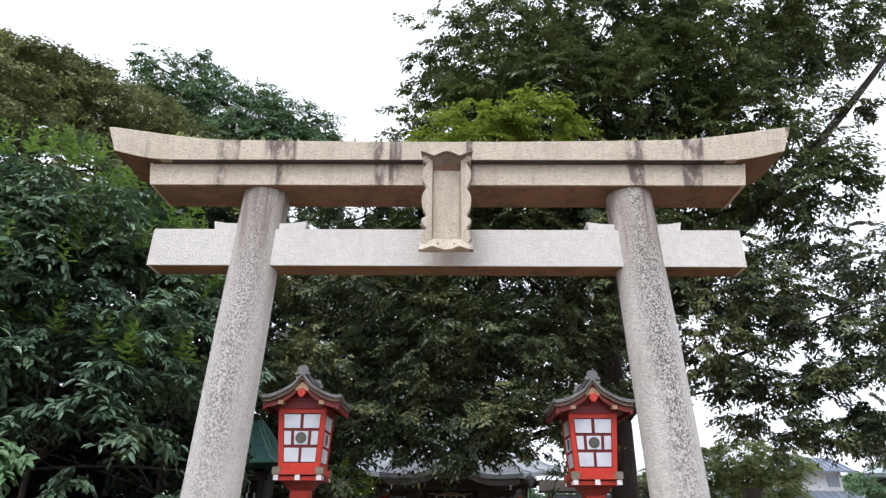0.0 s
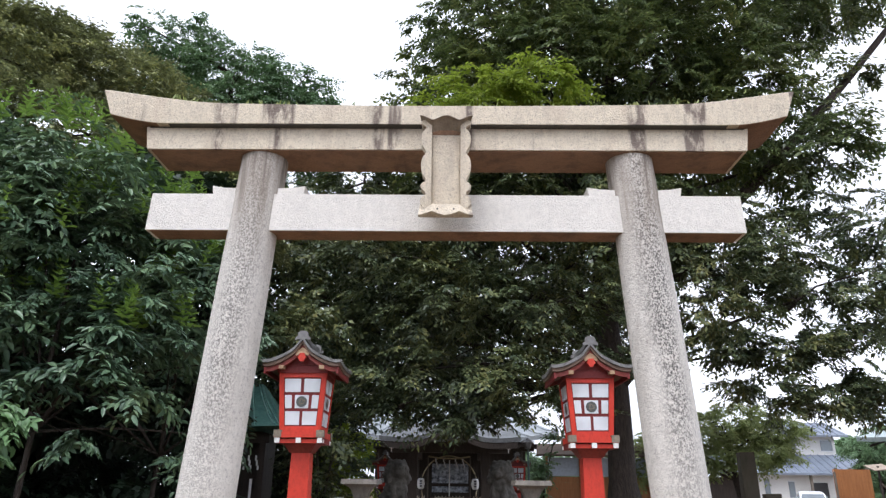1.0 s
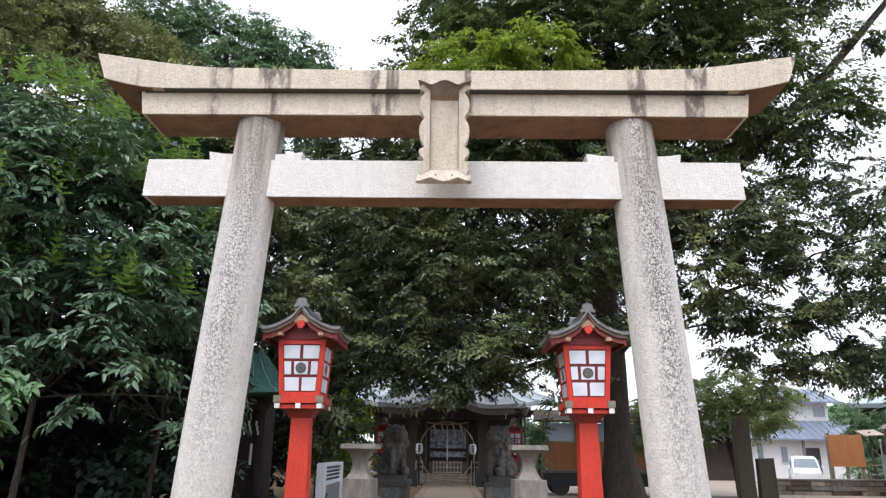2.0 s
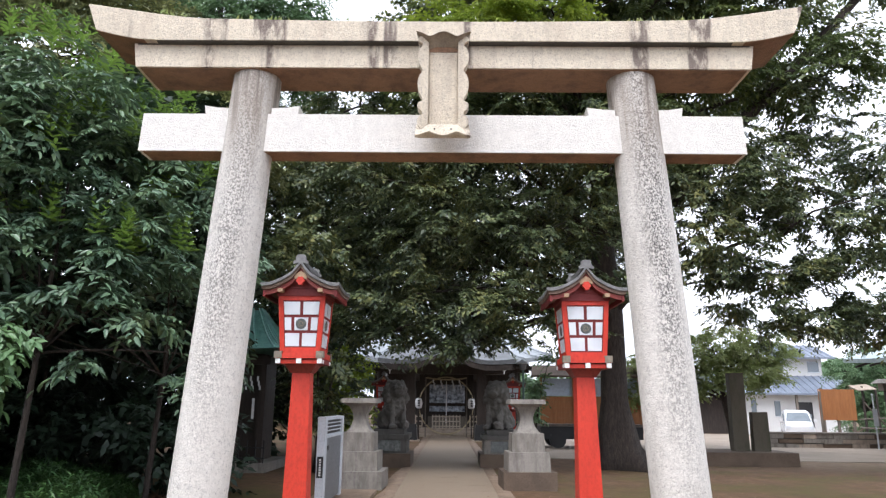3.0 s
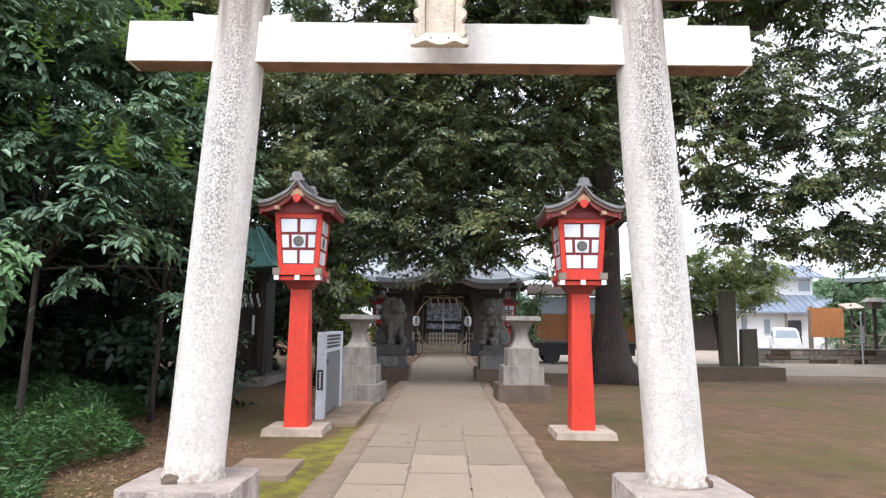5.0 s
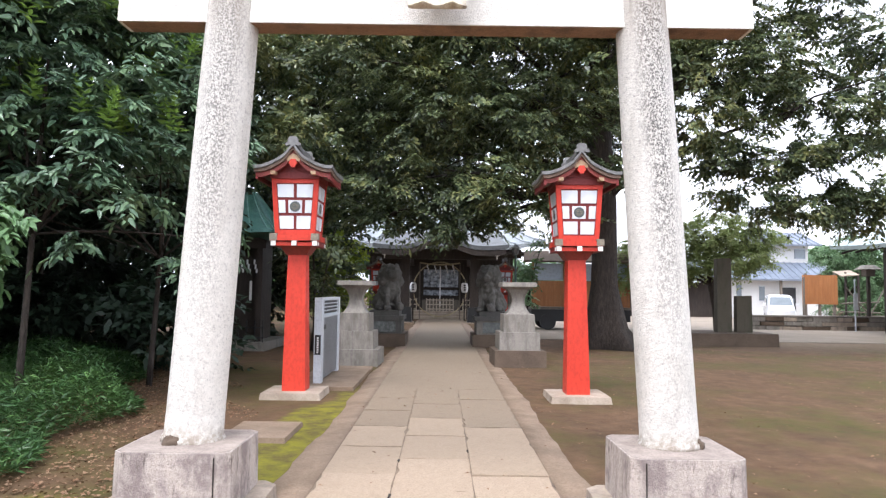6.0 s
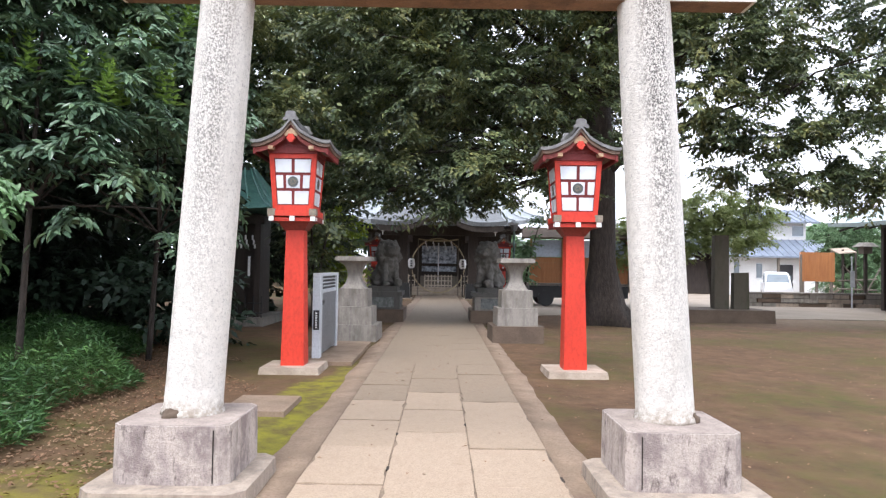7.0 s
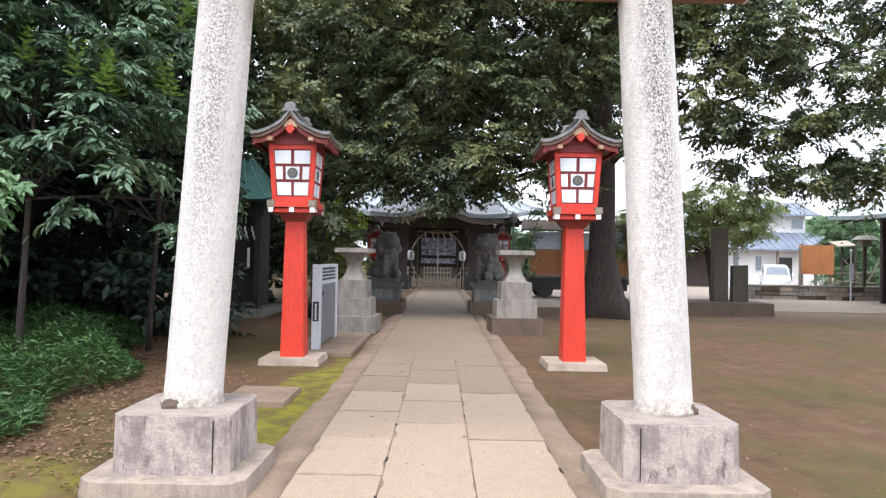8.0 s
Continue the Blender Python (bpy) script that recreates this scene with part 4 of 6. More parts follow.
SUNNY = [((0.9, 10.3, 11.2), (1.3, 1.1, 0.55)), ((2.4, 10.3, 11.5), (1.1, 1.0, 0.6)), ((-0.3, 10.5, 10.8), (0.9, 0.9, 0.4))]
limbs_to(great, TRUNK, SUNNY, 6, 0.07)
leaf_mesh("bright_bough", *sprays(SUNNY, 8, 40, 0.45, 0.14, 14), 0.42, LEAF_BRIGHT, great, "bright yellow-green bough", kind="stuff")

# broad clipped dome tree on the west
dome = thing("dome_tree", "large rounded evergreen tree with olive-brown small leaves", "tree")
DT = [(-13.5, 10.5, -0.1), (-13.4, 10.5, 3), (-13.6, 10.4, 6), (-14, 10.3, 9)]
part("trunk", tube(DT, [0.6, 0.45, 0.38, 0.2], 12), BARK, dome, smooth=True)
DOMES = []
r_ = random.Random(9)
for k in range(120):
    a, e = r_.uniform(-2.6, 1.0), r_.uniform(0.05, 1.0)
    rad = math.cos(e * math.pi / 2)
    DOMES.append(((-13.0 + 8.0 * rad * math.cos(a), 10.4 + 5.2 * rad * math.sin(a), 6.1 + 6.5 * math.sin(e * math.pi / 2)), (1.35, 1.3, 0.62)))
limbs_to(dome, DT, DOMES[::4], 5, 0.12)
leaf_mesh("crown", *sprays(DOMES, 5.4, 32, 0.27, 0.105, 21, droop=0.0, tilt=0.25, shell=0.85), 0.5, LEAF_DOME, dome, "rounded pads of olive foliage", kind="stuff")

# taller paler tree behind it
far_tree = thing("tall_tree", "tall mid-green broadleaf tree with airy crown", "tree")
FT = [(-9.6, 21, -0.1), (-9.6, 21, 5), (-9.6, 21, 10), (-9.8, 21, 15), (-10, 21, 19)]
part("trunk", tube(FT, [0.55, 0.42, 0.36, 0.22, 0.08], 12), BARK, far_tree, smooth=True)
HIGH = [((-12.6, 21, 20.6), (2.0, 2, 1.3)), ((-13.6, 21, 18.8), (2.0, 2, 1.5)), ((-9.8, 21, 19.0), (2.0, 2, 1.3)), ((-7.3, 21, 18.4), (1.8, 2, 1.1)), ((-6.1, 21, 17.3), (1.0, 1.5, 0.8)), ((-8.6, 20.5, 16.8), (2.6, 2, 1.2)), ((-11.6, 20.5, 16.8), (2.6, 2, 1.5)), ((-7.2, 20.5, 14.8), (2.6, 2, 1.4)), ((-10.2, 21, 13.6), (2.6, 2, 1.6)), ((-7.0, 21, 11.6), (3, 2, 1.6))]
limbs_to(far_tree, FT, HIGH, 7, 0.12)
leaf_mesh("crown", *sprays(HIGH, 5.0, 40, 0.55, 0.16, 22), 0.48, LEAF_BACK, far_tree, "airy mid-green foliage", kind="stuff")

# dense broad-leaved bushes close on the west side
bush = thing("broadleaf_thicket", "dense tall thicket of glossy dark broad leaves", "bush")
BT = [((-5.2, 3.6, -0.1), (-5.1, 3.6, 2.2), (-4.9, 3.4, 4.4)), ((-6.6, 4.4, -0.1), (-6.6, 4.3, 2.5), (-6.4, 4.2, 5)), ((-4.6, 6.0, -0.1), (-4.5, 6, 2), (-4.3, 5.8, 3.8)), ((-8.0, 5.2, -0.1), (-8, 5.2, 3), (-7.6, 5, 5.6))]
for k, p in enumerate(BT):
    part("stem", tube(bent(p), [0.05 - 0.004 * j for j in range(9)], 7), BARK, bush, smooth=True)
LOBES = [((-5.4, 3.4, 5.2), (1.2, 1.1, 0.9)), ((-4.6, 4.2, 4.6), (1.0, 1.0, 0.9)), ((-6.6, 3.6, 5.4), (1.3, 1.2, 1.0)), ((-4.5, 3.9, 3.75), (0.8, 0.8, 0.5)), ((-5.6, 3.2, 4.2), (1.0, 0.9, 0.7)),
         ((-6.6, 3.2, 3.9), (1.1, 1.0, 0.8)), ((-8.2, 3.6, 5.0), (1.3, 1.2, 1.2)), ((-8.0, 3.4, 3.4), (1.1, 1.0, 0.8)), ((-3.9, 5.4, 4.2), (0.8, 0.9, 0.8)), ((-5.6, 3.8, 5.6), (1.2, 1.1, 0.7)),
         ((-6.9, 3.8, 5.7), (1.3, 1.2, 0.8)), ((-4.8, 4.6, 5.5), (0.9, 1.0, 0.7)), ((-4.1, 5.2, 5.0), (0.8, 0.9, 0.6)), ((-3.0, 5.0, 3.35), (0.22, 0.3, 0.1)), ((-3.05, 5.0, 2.5), (0.2, 0.3, 0.08)),
         ((-3.0, 5.1, 3.8), (0.3, 0.4, 0.25)), ((-3.1, 5.2, 2.2), (0.25, 0.3, 0.15)),
         ((-3.65, 3.5, 2.6), (0.4, 0.4, 0.16)), ((-4.4, 3.3, 2.85), (0.5, 0.45, 0.2)), ((-5.2, 3.2, 2.8), (0.5, 0.45, 0.2)), ((-4.3, 3.5, 3.3), (0.4, 0.4, 0.3)), ((-5.2, 3.1, 3.4), (0.45, 0.4, 0.3)),
         ((-3.7, 4.0, 3.3), (0.45, 0.4, 0.2)), ((-4.4, 3.4, 2.1), (0.22, 0.22, 0.08)), ((-5.9, 2.9, 2.7), (0.6, 0.5, 0.3)), ((-6.8, 2.9, 2.8), (0.7, 0.6, 0.35)), ((-3.5, 5.2, 3.5), (0.5, 0.5, 0.25)), ((-3.6, 4.4, 1.9), (0.2, 0.2, 0.08))]
for k, (c, rad) in enumerate(LOBES):
    a, b, e = BT[k % 4]
    part("branch", tube(bent((b, Vector(b).lerp(Vector(c), 0.5) + Vector((0, 0, 0.2)), c)), [0.022 - 0.002 * j for j in range(9)], 5), BARK, bush, smooth=True)
leaf_mesh("foliage", *sprays(LOBES, 8.5, 27, 0.3, 0.135, 31, droop=0.25, tilt=0.3, shell=0.55), 0.42, LEAF_BUSH, bush, "glossy dark green leaves", kind="stuff", blade=True)


def shoots(lobes, n, seed):
    """Upright young shoots with a star of pale leaves at intervals."""
    r = np.random.default_rng(seed)
    A, X, N, S = [], [], [], []
    for _ in range(n):
        (c, rad) = lobes[r.integers(len(lobes))]
        d = np.array((r.normal() * 0.7, -abs(r.normal()) * 0.8, 0.45 + 0.5 * r.random()))
        d /= np.linalg.norm(d)
        p = np.array(c) + d * (np.array(rad) * 1.0 + 0.22)
        lean = np.array((0.25 * r.normal(), 0.25 * r.normal(), 1.0))
        for lev in range(6):
            for q in range(3):
                a = 2.1 * q + 1.05 * lev + 0.5 * r.random()
                A.append(p + lean * 0.075 * lev)
                X.append((math.cos(a), math.sin(a), 0.35 + 0.12 * lev))
                N.append((-0.5 * math.cos(a), -0.5 * math.sin(a), 1.0))
                S.append(0.15 - 0.016 * lev)
    return np.array(A), np.array(X), np.array(N), np.array(S)


leaf_mesh("new_growth", *shoots([LOBES[k] for k in (0, 1, 1, 4, 8, 8, 11, 11, 12, 12, 9, 20, 21, 22)], 150, 33), 0.42, LEAF_SHOOT, bush, "bright green young shoots", kind="stuff", blade=True)

HANG = [((-4.24, 1.7, 2.15), (0.18, 0.25, 0.2)), ((-4.3, 1.6, 1.8), (0.12, 0.2, 0.28))]
part("branch", tube(bent(((-5.1, 3.6, 2.2), (-4.6, 2.6, 2.6), (-4.2, 1.7, 2.0))), [0.03 - 0.002 * j for j in range(9)], 5), BARK, bush, smooth=True)
leaf_mesh("hanging_spray", *sprays(HANG, 34, 14, 0.15, 0.115, 35, droop=0.6), 0.5, LEAF_PALE, bush, "paler hanging spray of leaves", kind="stuff", blade=True)


# ---- undergrowth on the west side ----
def litter(name, label, x0, x1, y0, y1, n, size, seed, material, z=0.0, keep=None):
    r = np.random.default_rng(seed)
    at = np.stack([r.uniform(x0, x1, n), r.uniform(y0, y1, n), np.full(n, z) + 0.012 * r.random(n)], 1)
    if keep is not None:
        at = at[keep(at)]
    n = len(at)
    ax = np.stack([r.normal(size=n), r.normal(size=n), 0.12 * r.normal(size=n)], 1)
    fl = np.stack([0.3 * r.normal(size=n), 0.3 * r.normal(size=n), np.ones(n)], 1)
    ob = leaf_mesh(name, at, ax, fl, size * (0.5 + r.random(n)), 0.55, material, None)
    return tagged(ob, label, "leaf litter", kind="stuff")


def west_edge(y):
    return np.where(y < 3, -3.55 - 0.03 * y, -3.64 - 0.4 * (y - 3)) + 0.25 * np.sin(2.1 * y)


litter("leaf_litter", "dry brown leaves strewn beside the path", -5.2, -2.2, -3, 9, 11000, 0.038, 41, LITTER, -0.012, lambda a: a[:, 0] < west_edge(a[:, 1]) + 1.3 + 0.5 * np.sin(a[:, 1] * 5 + a[:, 0] * 7))
litter("scattered_leaves", "a few pale dry leaves scattered over the earth", 1.3, 12, -2, 15, 1700, 0.027, 42, LITTER, -0.006)
litter("path_crumbs", "a few small leaves along the edge of the path", -2.3, 2.0, 0, 16, 240, 0.035, 43, LITTER, 0.012)


def bamboo_grass():
    r = np.random.default_rng(51)
    n = 90000
    y = r.uniform(-4, 9.5, n)
    x = west_edge(y) - 0.05 - 6.5 * r.random(n) ** 1.3
    h = 0.08 + 0.62 * np.minimum(1, (west_edge(y) - x) / 0.45) * r.random(n) ** 0.55 * (0.75 + 0.35 * np.sin(3 * x) * np.cos(2.3 * y))
    at = np.stack([x, y, h - 0.05], 1)
    ax = np.stack([r.normal(size=n), r.normal(size=n), 0.35 + 0.4 * r.normal(size=n)], 1)
    fl = np.stack([0.5 * r.normal(size=n), 0.5 * r.normal(size=n), np.ones(n)], 1)
    ob = leaf_mesh("bamboo_grass", at, ax, fl, 0.06 + 0.09 * r.random(n), 0.17, GRASS, None)
    return tagged(ob, "low bright green bamboo grass bordering the earth", "ground cover", kind="stuff")


bamboo_grass()


def thicket(name, label, lobes, stems, density, count, reach, size, seed, material, width=0.48, category="bush", shell=0.3):
    top = thing(name, label, category)
    for k, p in enumerate(stems):
        part("stem", tube(bent(p), [0.05 - 0.0045 * j for j in range(9)], 7), BARK, top, smooth=True)
    leaf_mesh("foliage", *sprays(lobes, density, count, reach, size, seed, droop=0.15, tilt=0.5, shell=shell), width, material, top, kind="stuff")
    return top


# outermost lobes lie out of view, added to keep sky light off the thicket
WEST = [((x, y, z), (1.5, 1.2, 0.9)) for x, y, z in ((-5.2, 8.0, 1.0), (-7.4, 8.0, 1.2), (-9.6, 7.2, 1.2), (-5.4, 8.6, 3.0), (-7.6, 8.2, 3.2), (-9.8, 7.4, 3.4), (-12, 6.5, 2.0), (-11.6, 6.8, 4.2), (-5.6, 9.4, 5.0), (-8.0, 9.0, 5.4), (-13.5, 4.5, 3.0), (-12.6, 5.4, 6.0), (-10.4, 8.0, 6.2), (-8.6, 5.8, 1.0), (-5.4, 6.6, 6.6), (-8.2, 6.4, 7.0), (-11, 5.6, 7.2), (-10.6, 3.6, 6.0), (-10.4, 2.6, 3.6), (-10.6, 2.4, 1.4), (-13.5, 2.5, 5.5), (-7.2, 6.6, 4.2), (-9.8, 5.2, 4.4))]
thicket("shaded_thicket", "deep thicket of evergreen leaves, shade put into their colour", WEST, [((-5.6, 8.3, -0.1), (-5.5, 8.3, 2), (-5.4, 8.4, 4.6)), ((-7.8, 8.2, -0.1), (-7.7, 8.2, 2.6), (-7.6, 8.4, 5)), ((-10, 7.4, -0.1), (-10, 7.4, 2.6), (-9.8, 7.5, 5)), ((-12.4, 6, -0.1), (-12.4, 6, 2.6), (-12.2, 6, 5))], 6.5, 26, 0.45, 0.2, 52, LEAF_SHADED)
# lobes near x -17 are unseen, put there to block western sky light
NW = [((x, y, z), (1.9, 1.2, 1.4)) for x, y, z in ((-8.2, 10.2, 1.2), (-10.4, 9.6, 1.2), (-12.6, 8.8, 1.4), (-8.6, 10.6, 3.4), (-11.0, 10.0, 3.6), (-13.4, 8.6, 3.8), (-7.6, 15.0, 1.4))] + [((x, y, z), (2.4, 1.8, 1.6)) for x, y, z in ((-6.4, 17, 2.0), (-9.5, 16, 2.4), (-13, 15, 2.6), (-6.6, 17.5, 5.0), (-10, 16.6, 5.4), (-14, 15, 5.8), (-5.0, 21, 3.0), (-5.4, 22, 6.0), (-9.0, 22, 4), (-17, 12, 4), (-17, 11, 8), (-18, 6, 4), (-17, 4, 8), (-17, -1, 3), (-17, -1, 7), (-17, -6, 4))]
thicket("wood_edge", "wood edge of shade-darkened leaves behind the little hall, unseen end added", NW, [((x, y, -0.1), (x, y, 3), (x + 0.2, y, 6.5)) for x, y in ((-6.4, 17.2), (-9.6, 16.2), (-13.2, 15.2), (-5.2, 21.6), (-17, 11.6))], 2.6, 26, 0.7, 0.27, 53, LEAF_SHADED)
GARDEN = [((-3.3, 17.6, 1.6), (1.0, 0.9, 0.8)), ((-3.7, 18.2, 2.8), (1.0, 0.9, 0.8)), ((-3.0, 18.0, 0.8), (0.8, 0.8, 0.6))]
thicket("garden_shrub", "light green shrub beside the shrine approach", GARDEN, [((-3.3, 17.9, -0.1), (-3.4, 18, 1.2), (-3.5, 18, 2.4))], 9, 30, 0.35, 0.13, 54, LEAF_BRIGHT)
EASTERN = [((3.05, 19.6, 1.5), (0.4, 0.5, 0.6)), ((3.15, 19.8, 2.5), (0.35, 0.4, 0.5)), ((4.0, 20.2, 3.35), (0.6, 0.5, 0.22))]
thicket("yard_shrub", "loose green shrub beside the shrine hall", EASTERN, [((3.1, 19.6, -0.1), (3.1, 19.7, 1.4), (3.7, 20.0, 3.2))], 7, 30, 0.35, 0.13, 56, LEAF_BACK)
SHADE = [((-3.4, 9.6, 4.9), (0.9, 0.8, 0.5)), ((-4.2, 10.6, 5.5), (1.0, 0.9, 0.6)), ((-3.2, 11.6, 2.6), (0.6, 0.6, 0.5)), ((-3.1, 12.2, 1.4), (0.6, 0.6, 0.6)), ((-2.9, 12.6, 3.7), (0.7, 0.7, 0.4)), ((-3.2, 13.2, 2.2), (0.8, 0.7, 0.8))]
thicket("young_evergreen", "slender dark evergreen with loose twigs", SHADE, [((-3.2, 12.4, -0.1), (-3.1, 12.2, 1.8), (-3.2, 11.2, 4.0)), ((-3.3, 12.6, -0.1), (-3.0, 12.4, 1.8), (-2.7, 12.4, 3.2))], 9, 30, 0.35, 0.14, 55, LEAF_DARK)

GROVE = [((1.55 * x, 50 + 0.6 * (k % 3), 1.55 * z - 0.8), (3.5, 2.5, 2.7)) for k, (x, z) in enumerate(((-8, 4.5), (-5, 5), (-2, 5.5), (-8, 7.5), (-5, 8), (-2, 8.4), (0.6, 8.9), (-7.5, 10.6), (-4.5, 11), (-1.5, 11.4), (1.5, 11.4), (4.6, 11), (-6, 13.4), (-3, 13.8), (0.5, 14), (7.4, 10.4)))]
thicket("hall_grove", "grove of evergreens in shade-darkened leaves rising behind the shrine hall", GROVE, [((x, 50.3, -0.1), (x, 50.3, 8), (x + 0.3, 50.3, 18)) for x in (-9.5, -4.4, 0.7, 5.8)], 1.3, 30, 1.05, 0.37, 57, LEAF_SHADED, category="trees")

# maple in front of the house, and greenery round it
MAPLE = [((9.2, 23.6, 3.4), (1.5, 1.3, 0.7)), ((11.2, 23.6, 4.2), (1.7, 1.4, 0.8)), ((12.9, 23.4, 3.9), (1.3, 1.3, 0.6)), ((12.2, 23.0, 3.0), (1.4, 1.2, 0.5)), ((10.2, 23.2, 2.7), (1.3, 1.1, 0.5)), ((8.2, 24.0, 2.6), (1.1, 1.1, 0.8))]
maple = thing("maple_tree", "small spreading maple with yellow-green layered foliage", "tree")
MT = [(11.9, 24, -0.1), (11.8, 24, 1.0), (11.5, 23.8, 2.0), (11.4, 23.7, 3.0)]
part("trunk", tube(MT, [0.2, 0.16, 0.13, 0.08], 9), BARK, maple, smooth=True)
limbs_to(maple, MT, MAPLE, 12, 0.07)
leaf_mesh("crown", *sprays(MAPLE, 10, 36, 0.4, 0.13, 61), 0.5, LEAF_MAPLE, maple, "layered yellow-green leaves", kind="stuff")
PINE = [((21.4, 31.5, 3.7), (1.1, 1.2, 0.6)), ((22.4, 31.5, 4.3), (1.3, 1.3, 0.7)), ((21.6, 31.5, 2.8), (1.1, 1.2, 0.5)), ((22.4, 31.5, 3.4), (1.5, 1.2, 0.8)), ((22.6, 31.0, 2.0), (1.3, 1.2, 0.8)), ((23.2, 30.6, 2.9), (1.2, 1.1, 0.6)), ((23.6, 30.4, 1.6), (1.3, 1.1, 0.8)), ((21.6, 30.8, 1.0), (1.3, 1.0, 0.7))]
pine = thing("garden_tree", "dense green garden tree beside the house", "tree")
PT = [(22, 31.6, -0.1), (22, 31.6, 1.6), (21.9, 31.6, 3), (22, 31.6, 4.2)]
part("trunk", tube(PT, [0.18, 0.14, 0.11, 0.05], 9), BARK, pine, smooth=True)
limbs_to(pine, PT, PINE, 14, 0.06)
leaf_mesh("crown", *sprays(PINE, 8, 34, 0.4, 0.13, 62), 0.4, LEAF_BACK, pine, kind="stuff")


def far_woods():
    r = random.Random(71)
    lobes = []
    for k in range(70):
        x = -46 + 46 * r.random() if k % 3 == 0 else (30 + 40 * r.random() if k % 3 == 1 else 18 * r.random())
        lobes.append(((x, r.uniform(46, 62), r.uniform(1.0, 9 if x < 0 else (4.0 if x > 20 else 2.6))), (3.4, 2.4, 2.2)))
    ob = leaf_mesh("far_woods", *sprays(lobes, 0.5, 30, 1.1, 0.6, 72), 0.5, LEAF_BACK, None)
    return tagged(ob, "distant belt of green trees", "woods", kind="stuff")


far_woods()

# ---- guardian statues on pedestals ----
PATTERNED = surface("carved_stone_blocks", (0.2, 0.21, 0.2), (0.08, 0.085, 0.08), 0.9, large=14, fine=50)


LION_STONE = granite("lichen_grey_stone", (0.17, 0.16, 0.142), (0.06, 0.056, 0.05), (0.07, 0.068, 0.058), 0.8)


def guardian_pedestal(x, tone):
    top = thing("statue_pedestal", "stepped dark stone pedestal carrying a guardian lion", "pedestal", pose(x, 15.0, 0), "lion pedestals")
    part("lower_step", box(-0.62, 0.62, -0.85, 0.85, -0.08, 0.34), MUD_STONE, top, bevel=0.02)
    part("block", box(-0.5, 0.5, -0.72, 0.72, 0.34, 0.72), tone, top, bevel=0.015)
    part("relief_panel", box(-0.33, 0.33, -0.745, -0.72, 0.39, 0.68), PATTERNED, top, bevel=0.008)
    part("cornice", box(-0.56, 0.56, -0.78, 0.78, 0.72, 0.84), DARK_STONE, top, bevel=0.015)
    part("plinth", box(-0.42, 0.42, -0.62, 0.62, 0.84, 0.98), DARK_STONE, top, bevel=0.012)
    return top


def lion(x, turn):
    """A seated guardian lion as one rounded mass."""
    bm = bmesh.new()

    def lump(c, rad, tilt=0.0):
        m = pose(*c, tilt, 0, 0) @ Matrix.Diagonal((*rad, 1))
        bmesh.ops.create_icosphere(bm, subdivisions=2, radius=1.0, matrix=m)

    lump((0, 0.22, 0.3), (0.38, 0.45, 0.34), 0)
    lump((0, 0.0, 0.52), (0.34, 0.32, 0.44), 25)
    lump((0, -0.12, 0.75), (0.27, 0.25, 0.3))
    lump((0, -0.2, 1.05), (0.25, 0.25, 0.24))
    lump((0, -0.05, 1.02), (0.38, 0.26, 0.36))
    lump((0, -0.4, 0.98), (0.17, 0.15, 0.12))
    lump((0, -0.36, 1.1), (0.13, 0.12, 0.08))
    for s in (-1, 1):
        lump((s * 0.17, -0.28, 0.35), (0.09, 0.1, 0.38))
        lump((s * 0.18, -0.4, 0.06), (0.12, 0.17, 0.08))
        lump((s * 0.28, 0.25, 0.2), (0.13, 0.3, 0.22))
        lump((s * 0.3, 0.02, 0.06), (0.11, 0.2, 0.08))
        lump((s * 0.2, -0.05, 1.28), (0.08, 0.08, 0.1))
        lump((s * 0.27, -0.15, 0.85), (0.12, 0.14, 0.16))
        lump((s * 0.12, -0.38, 1.15), (0.06, 0.06, 0.05))
    lump((0, 0.55, 0.55), (0.14, 0.14, 0.36), -10)
    lump((0, 0.6, 0.92), (0.2, 0.1, 0.2))
    bmesh.ops.create_uvsphere(bm, u_segments=12, v_segments=8, radius=0.11, matrix=pose(0.16, -0.48, 0.14))
    ob = part("guardian_lion_statue", bm, LION_STONE, None, smooth=True)
    mod = ob.modifiers.new("weld", "REMESH")
    mod.mode, mod.voxel_size, mod.use_smooth_shade = "VOXEL", 0.03, True
    tex = bpy.data.textures.new("carving", "CLOUDS")
    tex.noise_scale = 0.09
    carve = ob.modifiers.new("carving", "DISPLACE")
    carve.texture, carve.strength, carve.mid_level = tex, 0.09, 0.5
    ob.matrix_basis = pose(x, 15.0, 0.975, 0, 0, turn)
    return tagged(ob, "dark weathered stone guardian lion seated on its pedestal", "statue", "guardian lions")


guardian_pedestal(-1.58, DARK_STONE)
guardian_pedestal(1.56, OLD_STONE)
lion(-1.5, 24)
lion(1.48, -24)

# smaller copies of the red lantern by the shrine
for x in (-1.99, 2.08):
    copy_thing(lantern, pose(x, 17.0, 0, 0, 0, 0) @ Matrix.Scale(0.71, 4))

# ---- lamp post ----
VERDIGRIS = surface("verdigris_bronze", (0.13, 0.2, 0.17), (0.07, 0.11, 0.1), 0.5, metal=0.4)
lamp = thing("garden_lamp_post", "slim green bronze lamp post with pale flat shade", "lamp", pose(2.12, 14.0, 0))
part("pole", lathe([(0.06, -0.05), (0.06, 0.1), (0.032, 0.14), (0.028, 2.62)], 10), VERDIGRIS, lamp, smooth=True)
part("shade", lathe([(0.08, 2.775), (0.21, 2.775), (0.2, 2.8), (0.07, 2.85), (0.03, 2.9), (0.01, 2.92)], 6), ALU, lamp)
